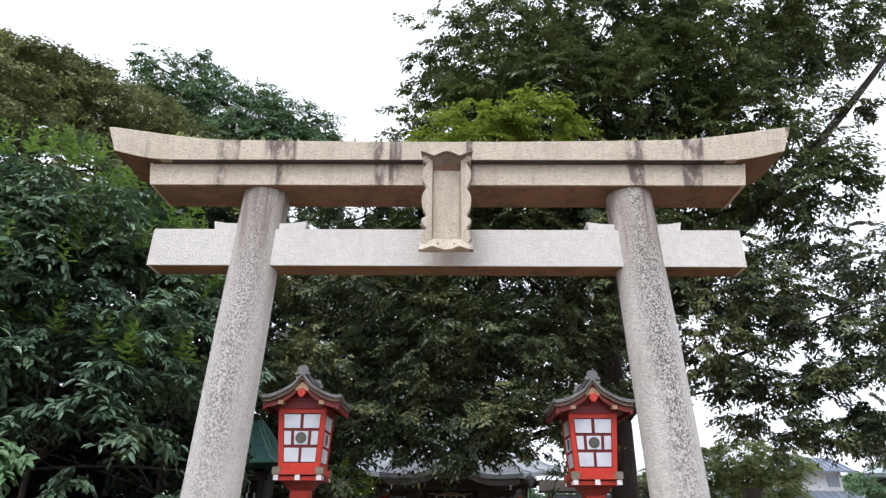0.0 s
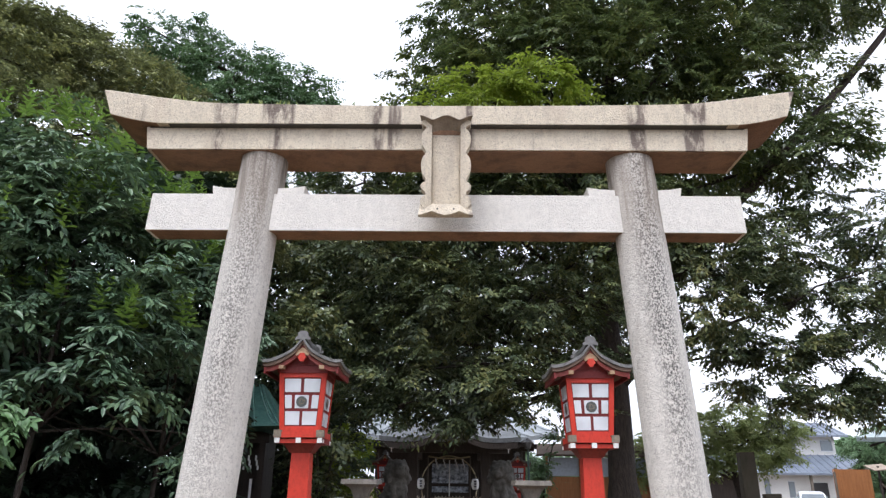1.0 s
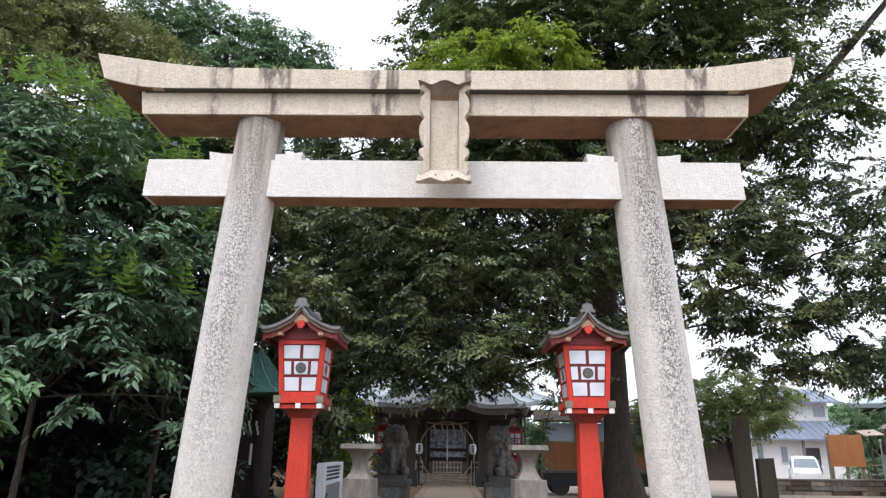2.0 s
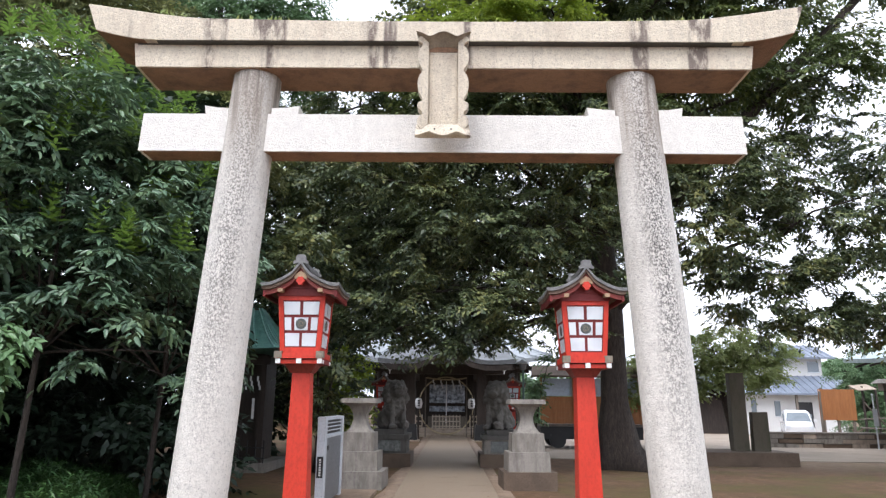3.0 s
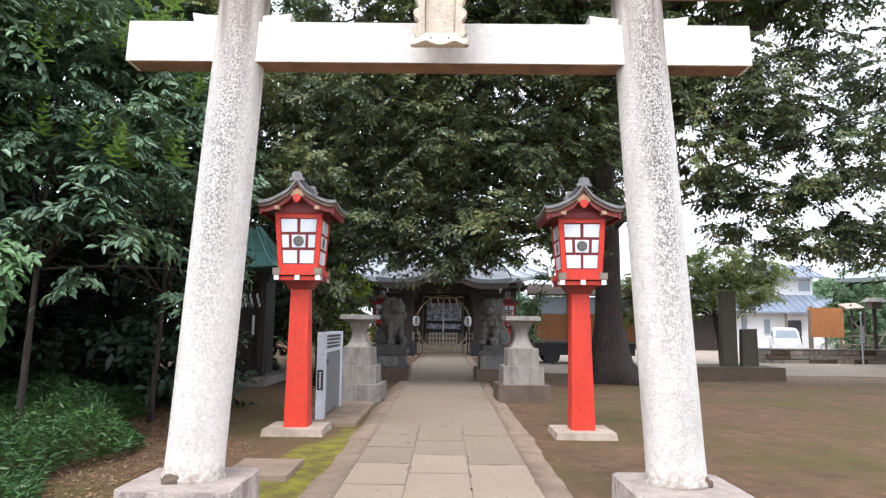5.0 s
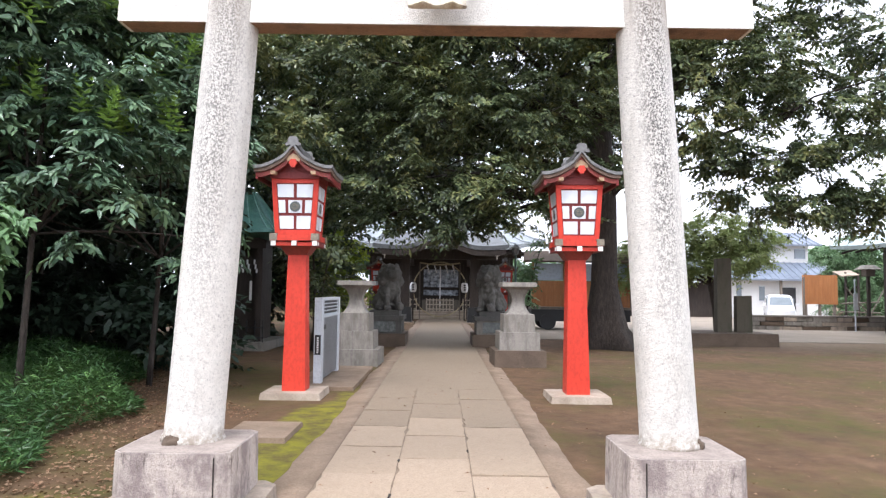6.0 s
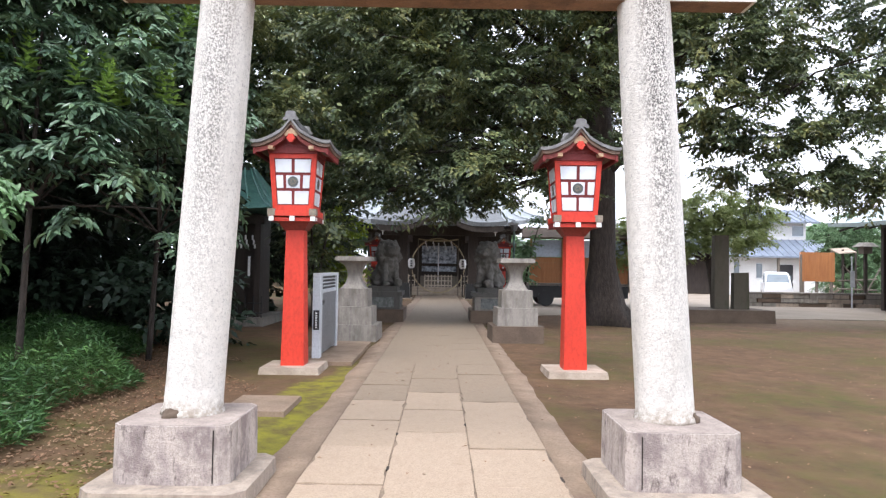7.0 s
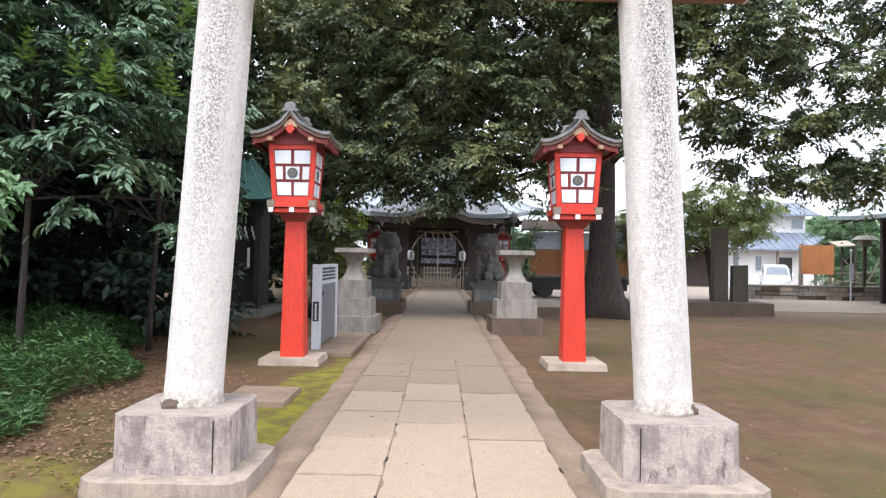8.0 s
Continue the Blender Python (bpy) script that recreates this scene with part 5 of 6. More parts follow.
part("glass", lathe([(0.04, 2.6), (0.075, 2.62), (0.115, 2.77), (0.1, 2.775)], 6), STEEL, lamp, "six-sided glass lantern")

# ---- shrine hall ----
COPPER = surface("pale_copper_roofing", (0.42, 0.45, 0.47), (0.28, 0.31, 0.33), 0.4, metal=0.3, large=2, fine=18, relief=0.15)
COPPER_DULL = surface("dull_grey_copper_roofing", (0.2, 0.21, 0.215), (0.12, 0.125, 0.13), 0.55, metal=0.2, large=2, fine=18, relief=0.15)
COPPER_PALE = surface("blue_grey_copper_roofing", (0.5, 0.58, 0.58), (0.36, 0.44, 0.45), 0.65, large=2, fine=18, relief=0.15, spec=0.3)
COPPER_GREEN = surface("green_copper_roofing", (0.24, 0.52, 0.44), (0.15, 0.37, 0.32), 0.5, metal=0.2, large=2.5, fine=18)
STRAW = surface("straw_rope", (0.5, 0.42, 0.27), (0.33, 0.26, 0.15), 0.9, fine=60)
CLOTH = surface("white_paper", (0.8, 0.8, 0.79), (0.72, 0.72, 0.71), 0.8, relief=0.05)
# white patches on dark paint the sky's reflection in the hall's glass doors
DOOR_REFLECTION = surface("painted_door_reflection", (0.72, 0.78, 0.86), (0.03, 0.035, 0.06), 0.7, large=4.5, fine=16, relief=0.05)
# the hall and what stands before it are laid out at a smaller scale and enlarged about one point
FAR = pose(0.082, -4.84, 1.527) @ Matrix.Scale(1.5, 4) @ pose(-0.082, 4.84, -1.527)
FLOOR = 0.5
hall = thing("shrine_hall", "dark timber shrine hall with sweeping pale copper roof", "shrine", FAR)
part("podium", box(-3.3, 3.3, 21.5, 28, FLOOR - 0.05, 0.77), SLAB, hall, bevel=0.02)
for k in range(2):
    part("step", box(-1.35, 1.35, 20.7 + 0.4 * k, 21.5, FLOOR - 0.03, FLOOR + 0.09 * (k + 1)), SLAB, hall, "pale stone step", bevel=0.015)
part("wall", box(-3.0, 3.0, 23.2, 27.6, 0.5, 3.3), DARK_WOOD, hall)
for x in (-1.02, 1.02):
    part("door_jamb", box(x - 0.09, x + 0.09, 23.05, 23.2, 0.5, 2.7), DARK_WOOD, hall, bevel=0.01)
# two sheets with painted reflections stand in for the glass doors
part("door_glass", box(-0.72, 0.72, 23.12, 23.15, 1.72, 2.45), DOOR_REFLECTION, hall, "door glass with sky reflections painted in white and indigo")
part("lower_door_glass", box(-0.72, 0.72, 23.12, 23.15, 1.38, 1.6), DOOR_REFLECTION, hall, "lower door glass with pale reflections painted on")
part("offering_box", box(-0.75, 0.75, 22.3, 22.85, 0.77, 1.2), GREY_WOOD, hall, "slatted wooden offering box", bevel=0.01)
for x in (-0.9, -0.78, 0.78, 0.9):
    part("lattice_bar", box(x - 0.02, x + 0.02, 23.08, 23.12, 0.55, 2.65), DARK_WOOD, hall)
for x in (-2.6, -1.35, 1.35, 2.6):
    part("column", lathe([(0.17, 0.5), (0.16, 3.25)], 16, (x, 22.0)), DARK_WOOD, hall, smooth=True)
    part("column_base", box(x - 0.24, x + 0.24, 21.76, 22.24, 0.76, 0.84), OLD_STONE, hall, bevel=0.02)
for x in (-1.17, 1.13):
    part("porch_post", box(x - 0.14, x + 0.14, 17.5, 17.78, FLOOR + 0.1, 2.9), DARK_WOOD, hall, bevel=0.02)
    part("post_shoe", box(x - 0.23, x + 0.23, 17.4, 17.88, FLOOR + 0.02, 1.02, tx=0.85, ty=0.85), BLACK, hall, "black metal post shoe", bevel=0.02)
    part("post_base", box(x - 0.3, x + 0.3, 17.33, 17.95, FLOOR - 0.03, FLOOR + 0.03), SLAB, hall, bevel=0.015)
    part("tie", box(x - 0.1, x + 0.1, 17.7, 22.0, 2.55, 2.8), DARK_WOOD, hall, bevel=0.01)
part("porch_beam", box(-1.9, 1.9, 17.48, 17.8, 2.62, 2.95), DARK_WOOD, hall, bevel=0.02)
part("front_beam", box(-3.2, 3.2, 21.85, 22.15, 2.9, 3.25), DARK_WOOD, hall, bevel=0.02)


def hall_roof():
    """Hipped and curved main roof."""
    rings = []
    for k in range(15):
        t = k / 14
        y = 20.6 + 4.4 * t
        z = 3.28 + 2.55 * t ** 1.5
        half = 4.0 - 2.1 * t
        row = []
        for j in range(25):
            u = -1 + j / 12
            row.append((half * u, y + 0.12 * abs(u) ** 3 * (1 - t), z + 0.32 * abs(u) ** 4 * (1 - t)))
        rings.append(row)
    for k in range(1, 9):
        t = 1 - k / 8
        half = 4.0 - 2.1 * t
        rings.append([(half * (-1 + j / 12), 25 + 4.0 * (1 - t), 3.28 + 2.55 * t ** 1.5 + 0.32 * abs(-1 + j / 12) ** 4 * (1 - t)) for j in range(25)])
    bm = loft(rings, caps=False, closed=False)
    top = list(bm.verts)
    ret = bmesh.ops.extrude_face_region(bm, geom=bm.faces[:])
    for g in ret["geom"]:
        if isinstance(g, bmesh.types.BMVert):
            g.co.z -= 0.16
    return bm


roof = part("roof", hall_roof(), COPPER, hall, "pale sweeping copper-sheet roof", smooth=False)
part("ridge", loft([[(x, 24.85, 5.8 + b), (x, 24.9, 6.15 + b), (x, 25.1, 6.15 + b), (x, 25.15, 5.8 + b)] for x, b in ((-2.1, 0.12), (-1.2, 0.02), (0, 0), (1.2, 0.02), (2.1, 0.12))]), COPPER, roof, bevel=0.02)
for s in (-1, 1):
    part("ridge_end", plate([(s * 2.1 - 0.2, 5.8), (s * 2.1 - 0.25, 6.2), (s * 2.1 - 0.1, 6.5), (s * 2.1 + 0.1, 6.5), (s * 2.1 + 0.25, 6.2), (s * 2.1 + 0.2, 5.8)], 24.8, 25.2), COPPER, roof, bevel=0.02)
for k in range(17):
    u = -0.96 + 1.92 * k / 16
    pts = []
    for j in range(9):
        t = j / 8
        half = 4.0 - 2.1 * t
        pts.append((half * u, 20.6 + 4.4 * t + 0.12 * abs(u) ** 3 * (1 - t), 3.28 + 2.55 * t ** 1.5 + 0.32 * abs(u) ** 4 * (1 - t) + 0.02))
    part("roof_seam", tube(pts, [0.025] * 9, 5), COPPER, roof)
part("eave_underside", box(-3.7, 3.7, 20.9, 23.4, 3.05, 3.11), DARK_WOOD, hall)
for k in range(23):
    x = -3.5 + 7 * k / 22
    part("rafter", box(x - 0.04, x + 0.04, 20.75, 23.3, 2.99, 3.06), DARK_WOOD, hall)


def porch_roof():
    """The porch's roof with an undulating gable."""
    def zz(x):
        return 2.98 + 0.42 * math.exp(-((x / 0.75) ** 2)) + 0.10 * (abs(x) / 2.2) ** 3
    rings = []
    for k in range(7):
        y = 16.7 + 4.6 * k / 6
        lift = 0.9 * (k / 6) ** 1.3 * 0.9
        xs_ = [-2.2 + 4.4 * j / 32 for j in range(33)]
        rings.append([(x, y, zz(x) + lift) for x in xs_] + [(x, y, zz(x) + lift - 0.13) for x in reversed(xs_)])
    return loft(rings)


porch = part("porch_roof", porch_roof(), COPPER_DULL, hall, "porch roof with undulating gable")
part("gable_board", loft([[(x, y, 2.98 + 0.42 * math.exp(-((x / 0.75) ** 2)) + 0.1 * (abs(x) / 2.2) ** 3 - d) for y, d in ((16.72, 0.14), (16.8, 0.14), (16.8, 0.32), (16.72, 0.32))] for x in [-2.1 + 4.2 * j / 32 for j in range(33)]]), DARK_WOOD, porch)
for x in (-1.85, 1.85):
    hang = thing("hanging_lantern", "small white metal lantern hanging under the porch eave", "lantern", FAR @ pose(x, 17.2, 2.72), "hanging lanterns")
    part("body", lathe([(0.04, 0), (0.09, 0.03), (0.09, 0.2), (0.04, 0.22)], 8), WHITE_PAINT, hang)
    part("cap", lathe([(0.13, 0.2), (0.1, 0.25), (0.02, 0.3)], 8), ROOF_METAL, hang)
    part("chain", lathe([(0.01, 0.28), (0.01, 0.34)], 6), BLACK, hang)
    part("tassel", lathe([(0.012, -0.12), (0.02, 0.0)], 6), WHITE_PAINT, hang)

ring = thing("straw_ring", "large straw purification ring standing before the hall", "ring", FAR @ pose(-0.03, 20.5, 0))
circle = [(1.0 * math.cos(2 * math.pi * k / 48), 0, 1.62 + 1.02 * math.sin(2 * math.pi * k / 48)) for k in range(49)]
part("hoop", tube(circle, [0.024] * 49, 8), STRAW, ring, smooth=True)
for s in (-1, 1):
    part("stake", lathe([(0.025, FLOOR - 0.02), (0.02, 2.0)], 8, (s * 1.03, 0.06)), DARK_WOOD, ring)
rope = thing("sacred_rope", "straw rope with white zigzag paper streamers", "rope", FAR @ pose(-0.03, 20.3, 0))
part("cord", tube([(x, 0, 2.60 - 0.06 * (1 - (x / 0.7) ** 2)) for x in [-0.75 + 0.15 * k for k in range(11)]], [0.028] * 11, 7), STRAW, rope, smooth=True)
for s in (-1, 1):
    part("hanger", box(s * 0.75 - 0.02, s * 0.75 + 0.02, -0.02, 0.02, FLOOR - 0.02, 2.62), GREY_WOOD, rope)


def streamer(parent, x, y, z, h=0.26):
    pts = [(0, 0), (0.05, 0), (0.05, -h * 0.35), (0.085, -h * 0.35), (0.085, -h * 0.7), (0.12, -h * 0.7), (0.12, -h), (0.07, -h), (0.07, -h * 0.72), (0.035, -h * 0.72), (0.035, -h * 0.37), (0, -h * 0.37)]
    return part("streamer", plate([(x + 0.9 * a, z + b) for a, b in pts], y - 0.003, y + 0.003), CLOTH, parent, "white folded paper streamer")


for x in (-0.5, -0.22, 0.2, 0.46):
    streamer(rope, x, 0, 2.54, 0.32)
part("bell_rope", lathe([(0.03, 0.95), (0.035, 1.05), (0.022, 1.15), (0.022, 2.55)], 8, (-0.03, 22.2)), CLOTH, hall, "pale hanging bell rope", smooth=True)


def paper_lantern(x):
    top = thing("paper_lantern", "white oval paper lantern with dark markings on a stand", "lantern", FAR @ pose(x, 19.2, 0), "paper lanterns")
    part("shade", lathe([(0.06, 1.5), (0.11, 1.55), (0.13, 1.68), (0.11, 1.82), (0.06, 1.86)], 16), CLOTH, top, smooth=True)
    for z in (1.49, 1.86):
        part("rim", lathe([(0.065, z - 0.012), (0.065, z + 0.018)], 14), BLACK, top)
    for k in range(3):
        part("mark", box(-0.035, 0.035, -0.136, -0.128, 1.58 + 0.08 * k, 1.63 + 0.08 * k), BLACK, top)
    part("stand", box(-0.02, 0.02, 0.14, 0.18, FLOOR - 0.02, 2.0), DARK_WOOD, top)
    part("arm", box(-0.015, 0.015, -0.02, 0.17, 1.95, 1.99), DARK_WOOD, top)
    part("hook", box(-0.006, 0.006, -0.006, 0.006, 1.86, 1.96), BLACK, top)


paper_lantern(-0.98)
paper_lantern(0.86)


PALE_WOOD = surface("pale_bare_wood", (0.55, 0.48, 0.38), (0.44, 0.37, 0.28), 0.7, fine=20)


def rail_fence(x0, x1):
    top = thing("low_fence", "low pale wooden fence on the hall's steps", "fence", FAR @ pose(0, 21.62, 0.768), "fences before the hall")
    for z in (0.06, 0.24, 0.42):
        part("rail", box(x0, x1, -0.02, 0.02, z, z + 0.04), PALE_WOOD, top)
    n = max(2, round((x1 - x0) / 0.13))
    for k in range(n + 1):
        x = x0 + (x1 - x0) * k / n
        part("picket", box(x - 0.018, x + 0.018, -0.03, 0.03, 0, 0.5), PALE_WOOD, top)


rail_fence(-0.55, 0.5)
rail_fence(-1.2, -0.95)
rail_fence(0.88, 1.15)

# ---- little hall with a green roof, west ----
little = thing("little_shrine", "small dark side shrine with green copper roof and iron fence", "shrine", pose(-5.6, 13.4, 0))
part("base", box(-1.2, 1.2, -1.2, 1.2, -0.08, 0.2), OLD_STONE, little, bevel=0.02)
part("wall", box(-0.8, 0.8, -0.5, 0.9, 0.2, 2.9), DARK_WOOD, little)
for x in (-0.95, 0.95):
    part("post", box(x - 0.07, x + 0.07, -0.95, -0.81, 0.2, 2.85), DARK_WOOD, little, bevel=0.01)
part("beam", box(-1.1, 1.1, -0.96, -0.8, 2.6, 2.8), DARK_WOOD, little, bevel=0.01)
rings = []
for k in range(9):
    t = k / 8
    rings.append([(sx * (1.55 - 1.0 * t) , sy * (1.7 - 1.55 * t), 2.85 + 1.25 * t ** 1.35 + (0.12 * (1 - t))) for sx, sy in ((-1, -1), (0, -1), (1, -1), (1, 0), (1, 1), (0, 1), (-1, 1), (-1, 0))])
bm = loft(rings)
for v in bm.verts:
    if abs(v.co.x) < 0.01 or abs(v.co.y) < 0.01:
        v.co.z -= 0.1 * max(0, (3.6 - v.co.z))
groof = part("roof", bm, COPPER_GREEN, little, "green copper hipped roof")
for k in range(7):
    u = -0.9 + 0.3 * k
    part("roof_seam", tube([(u * (1.55 - 1.0 * t), -(1.7 - 1.55 * t), 2.9 + 1.25 * t ** 1.35 + 0.1 * (1 - t)) for t in (j / 6 for j in range(7))], [0.025] * 7, 5), COPPER_GREEN, groof)
    part("roof_seam", tube([((1.55 - 1.0 * t), u * (1.7 - 1.55 * t), 2.9 + 1.25 * t ** 1.35 + 0.1 * (1 - t)) for t in (j / 6 for j in range(7))], [0.025] * 7, 5), COPPER_GREEN, groof)
for z in (0.3, 0.55):
    part("fence_rail", box(-1.15, 1.15, -1.16, -1.13, z, z + 0.03), BLACK, little)
for k in range(12):
    x = -1.13 + 2.26 * k / 11
    part("fence_bar", box(x - 0.012, x + 0.012, -1.157, -1.133, 0.2, 0.75), BLACK, little)
part("notice", box(0.72, 0.78, -1.0, -0.985, 1.25, 1.75), WHITE_PAINT, little, "narrow white notice")
for x in (0.45, 0.62, 0.8):
    streamer(little, x, -0.98, 2.3, 0.34)

# ---- stone tablets and their platform, east ----
part_ = tagged(part("tablet_platform", box(7.5, 10.45, 15.9, 17.9, -0.1, 0.36, tx=0.99, ty=0.99), MUD_STONE, bevel=0.03), "low dark stone platform under two stone tablets", "platform")
TABLET_STONE = granite("brown_weathered_stone", (0.1, 0.085, 0.06), (0.04, 0.034, 0.026), (0.05, 0.055, 0.028), 0.85)
for name, x0, x1, z1, d in (("tall", 8.88, 9.35, 2.72, 0.3), ("short", 9.5, 10.0, 1.52, 0.26)):
    bm = box(x0, x1, 16.7, 16.7 + d, 0.355, z1, tx=0.95, ty=0.9)
    for v in bm.verts:
        if v.co.z > 1:
            v.co.z += 0.04 * (v.co.x - x0)
    tagged(part("stone_tablet", bm, TABLET_STONE, bevel=0.025, seg=3), "tall dark upright stone tablet" if name == "tall" else "short dark upright stone tablet", "monument", "stone tablets")

# ---- yard beyond: stone wall, sign, van, notice board, house ----
tagged(part("yard", box(3.2, 44, 17.9, 42, -0.1, -0.004), GRAVEL), "pale gravel yard beyond the trees", "ground", kind="structure")
stone_wall = thing("stone_wall", "low retaining wall of rough grey stone blocks", "wall", kind="structure")
part("core", box(14.1, 34, 26.12, 26.5, -0.1, 0.6), DARK_STONE, stone_wall)
part("coping", box(14.0, 34, 26.0, 26.55, 0.6, 0.66), OLD_STONE, stone_wall, bevel=0.015)
r_ = random.Random(17)
for row in range(3):
    x = 14.05 - 0.3 * (row % 2)
    while x < 33.5:
        w = r_.uniform(0.55, 1.15)
        x0 = max(x, 14.05)
        part("stone", box(x0 + 0.012, x + w - 0.012, 26.0 + r_.uniform(0, 0.07), 26.14, -0.04 + 0.21 * row + r_.uniform(0.0, 0.03), 0.17 + 0.21 * row - r_.uniform(0.0, 0.025)), r_.choice((OLD_STONE, MUD_STONE, OLD_STONE, FOOTING)), stone_wall, bevel=0.035, seg=2)
        x += w
sign = thing("sign_post", "slim white post with a narrow white notice", "sign", pose(18.75, 25.6, 0))
part("post", lathe([(0.035, -0.05), (0.03, 2.3)], 8), ALU, sign)
part("board", box(-0.1, 0.1, -0.06, -0.04, 0.95, 1.7), PAPER, sign)
part("cap", lathe([(0.07, 2.28), (0.02, 2.36)], 8), ALU, sign)
board = thing("notice_board", "orange-brown timber notice board standing on posts", "notice board", pose(19.1, 29, 0))
for k in range(11):
    x = -0.82 + 0.16 * k
    part("plank", box(x - 0.077, x + 0.077, -0.03, 0.03, 1.15, 2.62), TIMBER, board)
for x in (-0.7, 0.0, 0.75):
    part("post", box(x - 0.05, x + 0.05, 0.031, 0.13, -0.05, 2.7), GREY_WOOD, board)
part("side_board", loft([[(-1.12, -0.5, 1.18), (-1.08, -0.5, 1.18), (-0.88, -0.04, 1.15), (-0.92, -0.04, 1.15)], [(-1.12, -0.5, 2.5), (-1.08, -0.5, 2.5), (-0.88, -0.04, 2.6), (-0.92, -0.04, 2.6)]]), TIMBER, board)
part("side_post", box(-1.14, -1.07, -0.55, -0.48, -0.05, 2.5), GREY_WOOD, board)
part("lean_to_roof", loft([[(0.9, -0.3, 2.55), (1.8, -0.3, 2.62), (1.8, -0.3, 2.66), (0.9, -0.3, 2.59)], [(0.9, 0.5, 2.8), (1.8, 0.5, 2.87), (1.8, 0.5, 2.91), (0.9, 0.5, 2.84)]]), SLAB, board, "pale corrugated lean-to roof")
for x in (1.3, 1.95):
    part("lean_to_post", box(x - 0.04, x + 0.04, 0.0, 0.08, -0.05, 2.78), DARK_WOOD, board)
for a, b in (((1.3, 0.0, 2.0), (2.5, 0, 0.6)), ((1.0, 0, 1.2), (3.0, 0, 1.3)), ((2.3, 0, 0.3), (3.2, 0, 1.9)), ((1.0, 0, 0.8), (3.0, 0, 0.75))):
    part("brace", tube([a, b], [0.035, 0.035], 6), GREY_WOOD, board)

# base colour lightened to carry the sky's reflection in the panes
GLASS = surface("sky_toned_glass", (0.2, 0.24, 0.27), (0.15, 0.18, 0.2), 0.08, relief=0.0, spec=0.8)
CAR_WHITE = surface("white_car_paint", (0.78, 0.79, 0.8), (0.74, 0.75, 0.76), 0.2, relief=0.01)
van = thing("white_van", "small white parked van behind the stone wall", "van", pose(19.2, 33.4, 0, 0, 0, -22))
bm = bmesh.new()
sections = [(-1.65, 0.35, 0.75, 0.66), (-1.6, 0.3, 0.9, 0.7), (-1.25, 0.28, 1.0, 0.72), (-0.75, 0.28, 1.5, 0.68), (-0.4, 0.28, 1.6, 0.66), (0.6, 0.28, 1.62, 0.67), (1.5, 0.28, 1.58, 0.68), (1.65, 0.32, 1.4, 0.68)]
rings = [[(-w, y, z0), (w, y, z0), (w + 0.03, y, (z0 + z1) / 2), (w - 0.08, y, z1 - 0.06), (w - 0.2, y, z1), (-w + 0.2, y, z1), (-w + 0.08, y, z1 - 0.06), (-w - 0.03, y, (z0 + z1) / 2)] for y, z0, z1, w in sections]
body = part("body", loft(rings, bm), CAR_WHITE, van, smooth=False, bevel=0.02)
part("windscreen", loft([[(-0.58, -1.21, 1.03), (0.58, -1.21, 1.03), (0.5, -0.79, 1.46), (-0.5, -0.79, 1.46)], [(-0.58, -1.23, 1.05), (0.58, -1.23, 1.05), (0.5, -0.81, 1.48), (-0.5, -0.81, 1.48)]]), GLASS, van)
for s in (-1, 1):
    part("side_window", box(min(s * 0.665, s * 0.71), max(s * 0.665, s * 0.71), -0.7, 0.3, 1.02, 1.4), GLASS, van)
    part("mirror", box(min(s * 0.74, s * 0.9), max(s * 0.74, s * 0.9), -1.1, -1.0, 1.0, 1.16), CAR_WHITE, van, bevel=0.02)
    part("headlight", box(min(s * 0.42, s * 0.66), max(s * 0.42, s * 0.66), -1.67, -1.6, 0.62, 0.78), PAPER, van, bevel=0.02)
    for y in (-1.1, 1.1):
        w = part("wheel", lathe([(0.1, -0.09), (0.28, -0.09), (0.28, 0.09), (0.1, 0.09)], 18), BLACK, van)
        w.matrix_basis = pose(s * 0.62, y, 0.28, 0, 90, 0)

TILE = surface("blue_grey_roof_tiles", (0.2, 0.235, 0.29), (0.14, 0.165, 0.21), 0.4, large=1.5, fine=12, relief=0.3)
PLASTER = surface("white_plaster", (0.72, 0.72, 0.71), (0.62, 0.62, 0.61), 0.85, large=0.8, fine=30, relief=0.1)
house = thing("house", "two-storey white house with blue-grey tiled roofs", "house", pose(0, 43, 0))
part("ground_storey", box(20.3, 27.5, 0, 6, -0.1, 2.7), PLASTER, house)
part("carport_wall", box(13.5, 20.3, 0.6, 6, -0.1, 2.45), DARK_WOOD, house, "dark timber garage front")
part("upper_storey", box(23.6, 27.0, 1.6, 6, 3.6, 5.3), PLASTER, house)


def slope(x0, x1, y0, y1, z0, z1, t=0.12):
    return loft([[(x0, y0, z0), (x1, y0, z0), (x1, y0, z0 + t), (x0, y0, z0 + t)], [(x0, y1, z1), (x1, y1, z1), (x1, y1, z1 + t), (x0, y1, z1 + t)]])


lower = part("lower_roof", slope(13.0, 28.0, -0.8, 1.7, 2.62, 3.95), TILE, house)
upper = part("upper_roof", slope(23.0, 27.7, 0.9, 3.8, 5.2, 6.3), TILE, house)
for k in range(30):
    x = 13.2 + 0.5 * k
    part("tile_ridge", tube([(x, -0.78, 2.76), (x, 1.68, 4.08)], [0.04, 0.04], 5), TILE, lower)
for k in range(10):
    x = 23.2 + 0.47 * k
    part("tile_ridge", tube([(x, 0.92, 5.34), (x, 3.78, 6.44)], [0.04, 0.04], 5), TILE, upper)
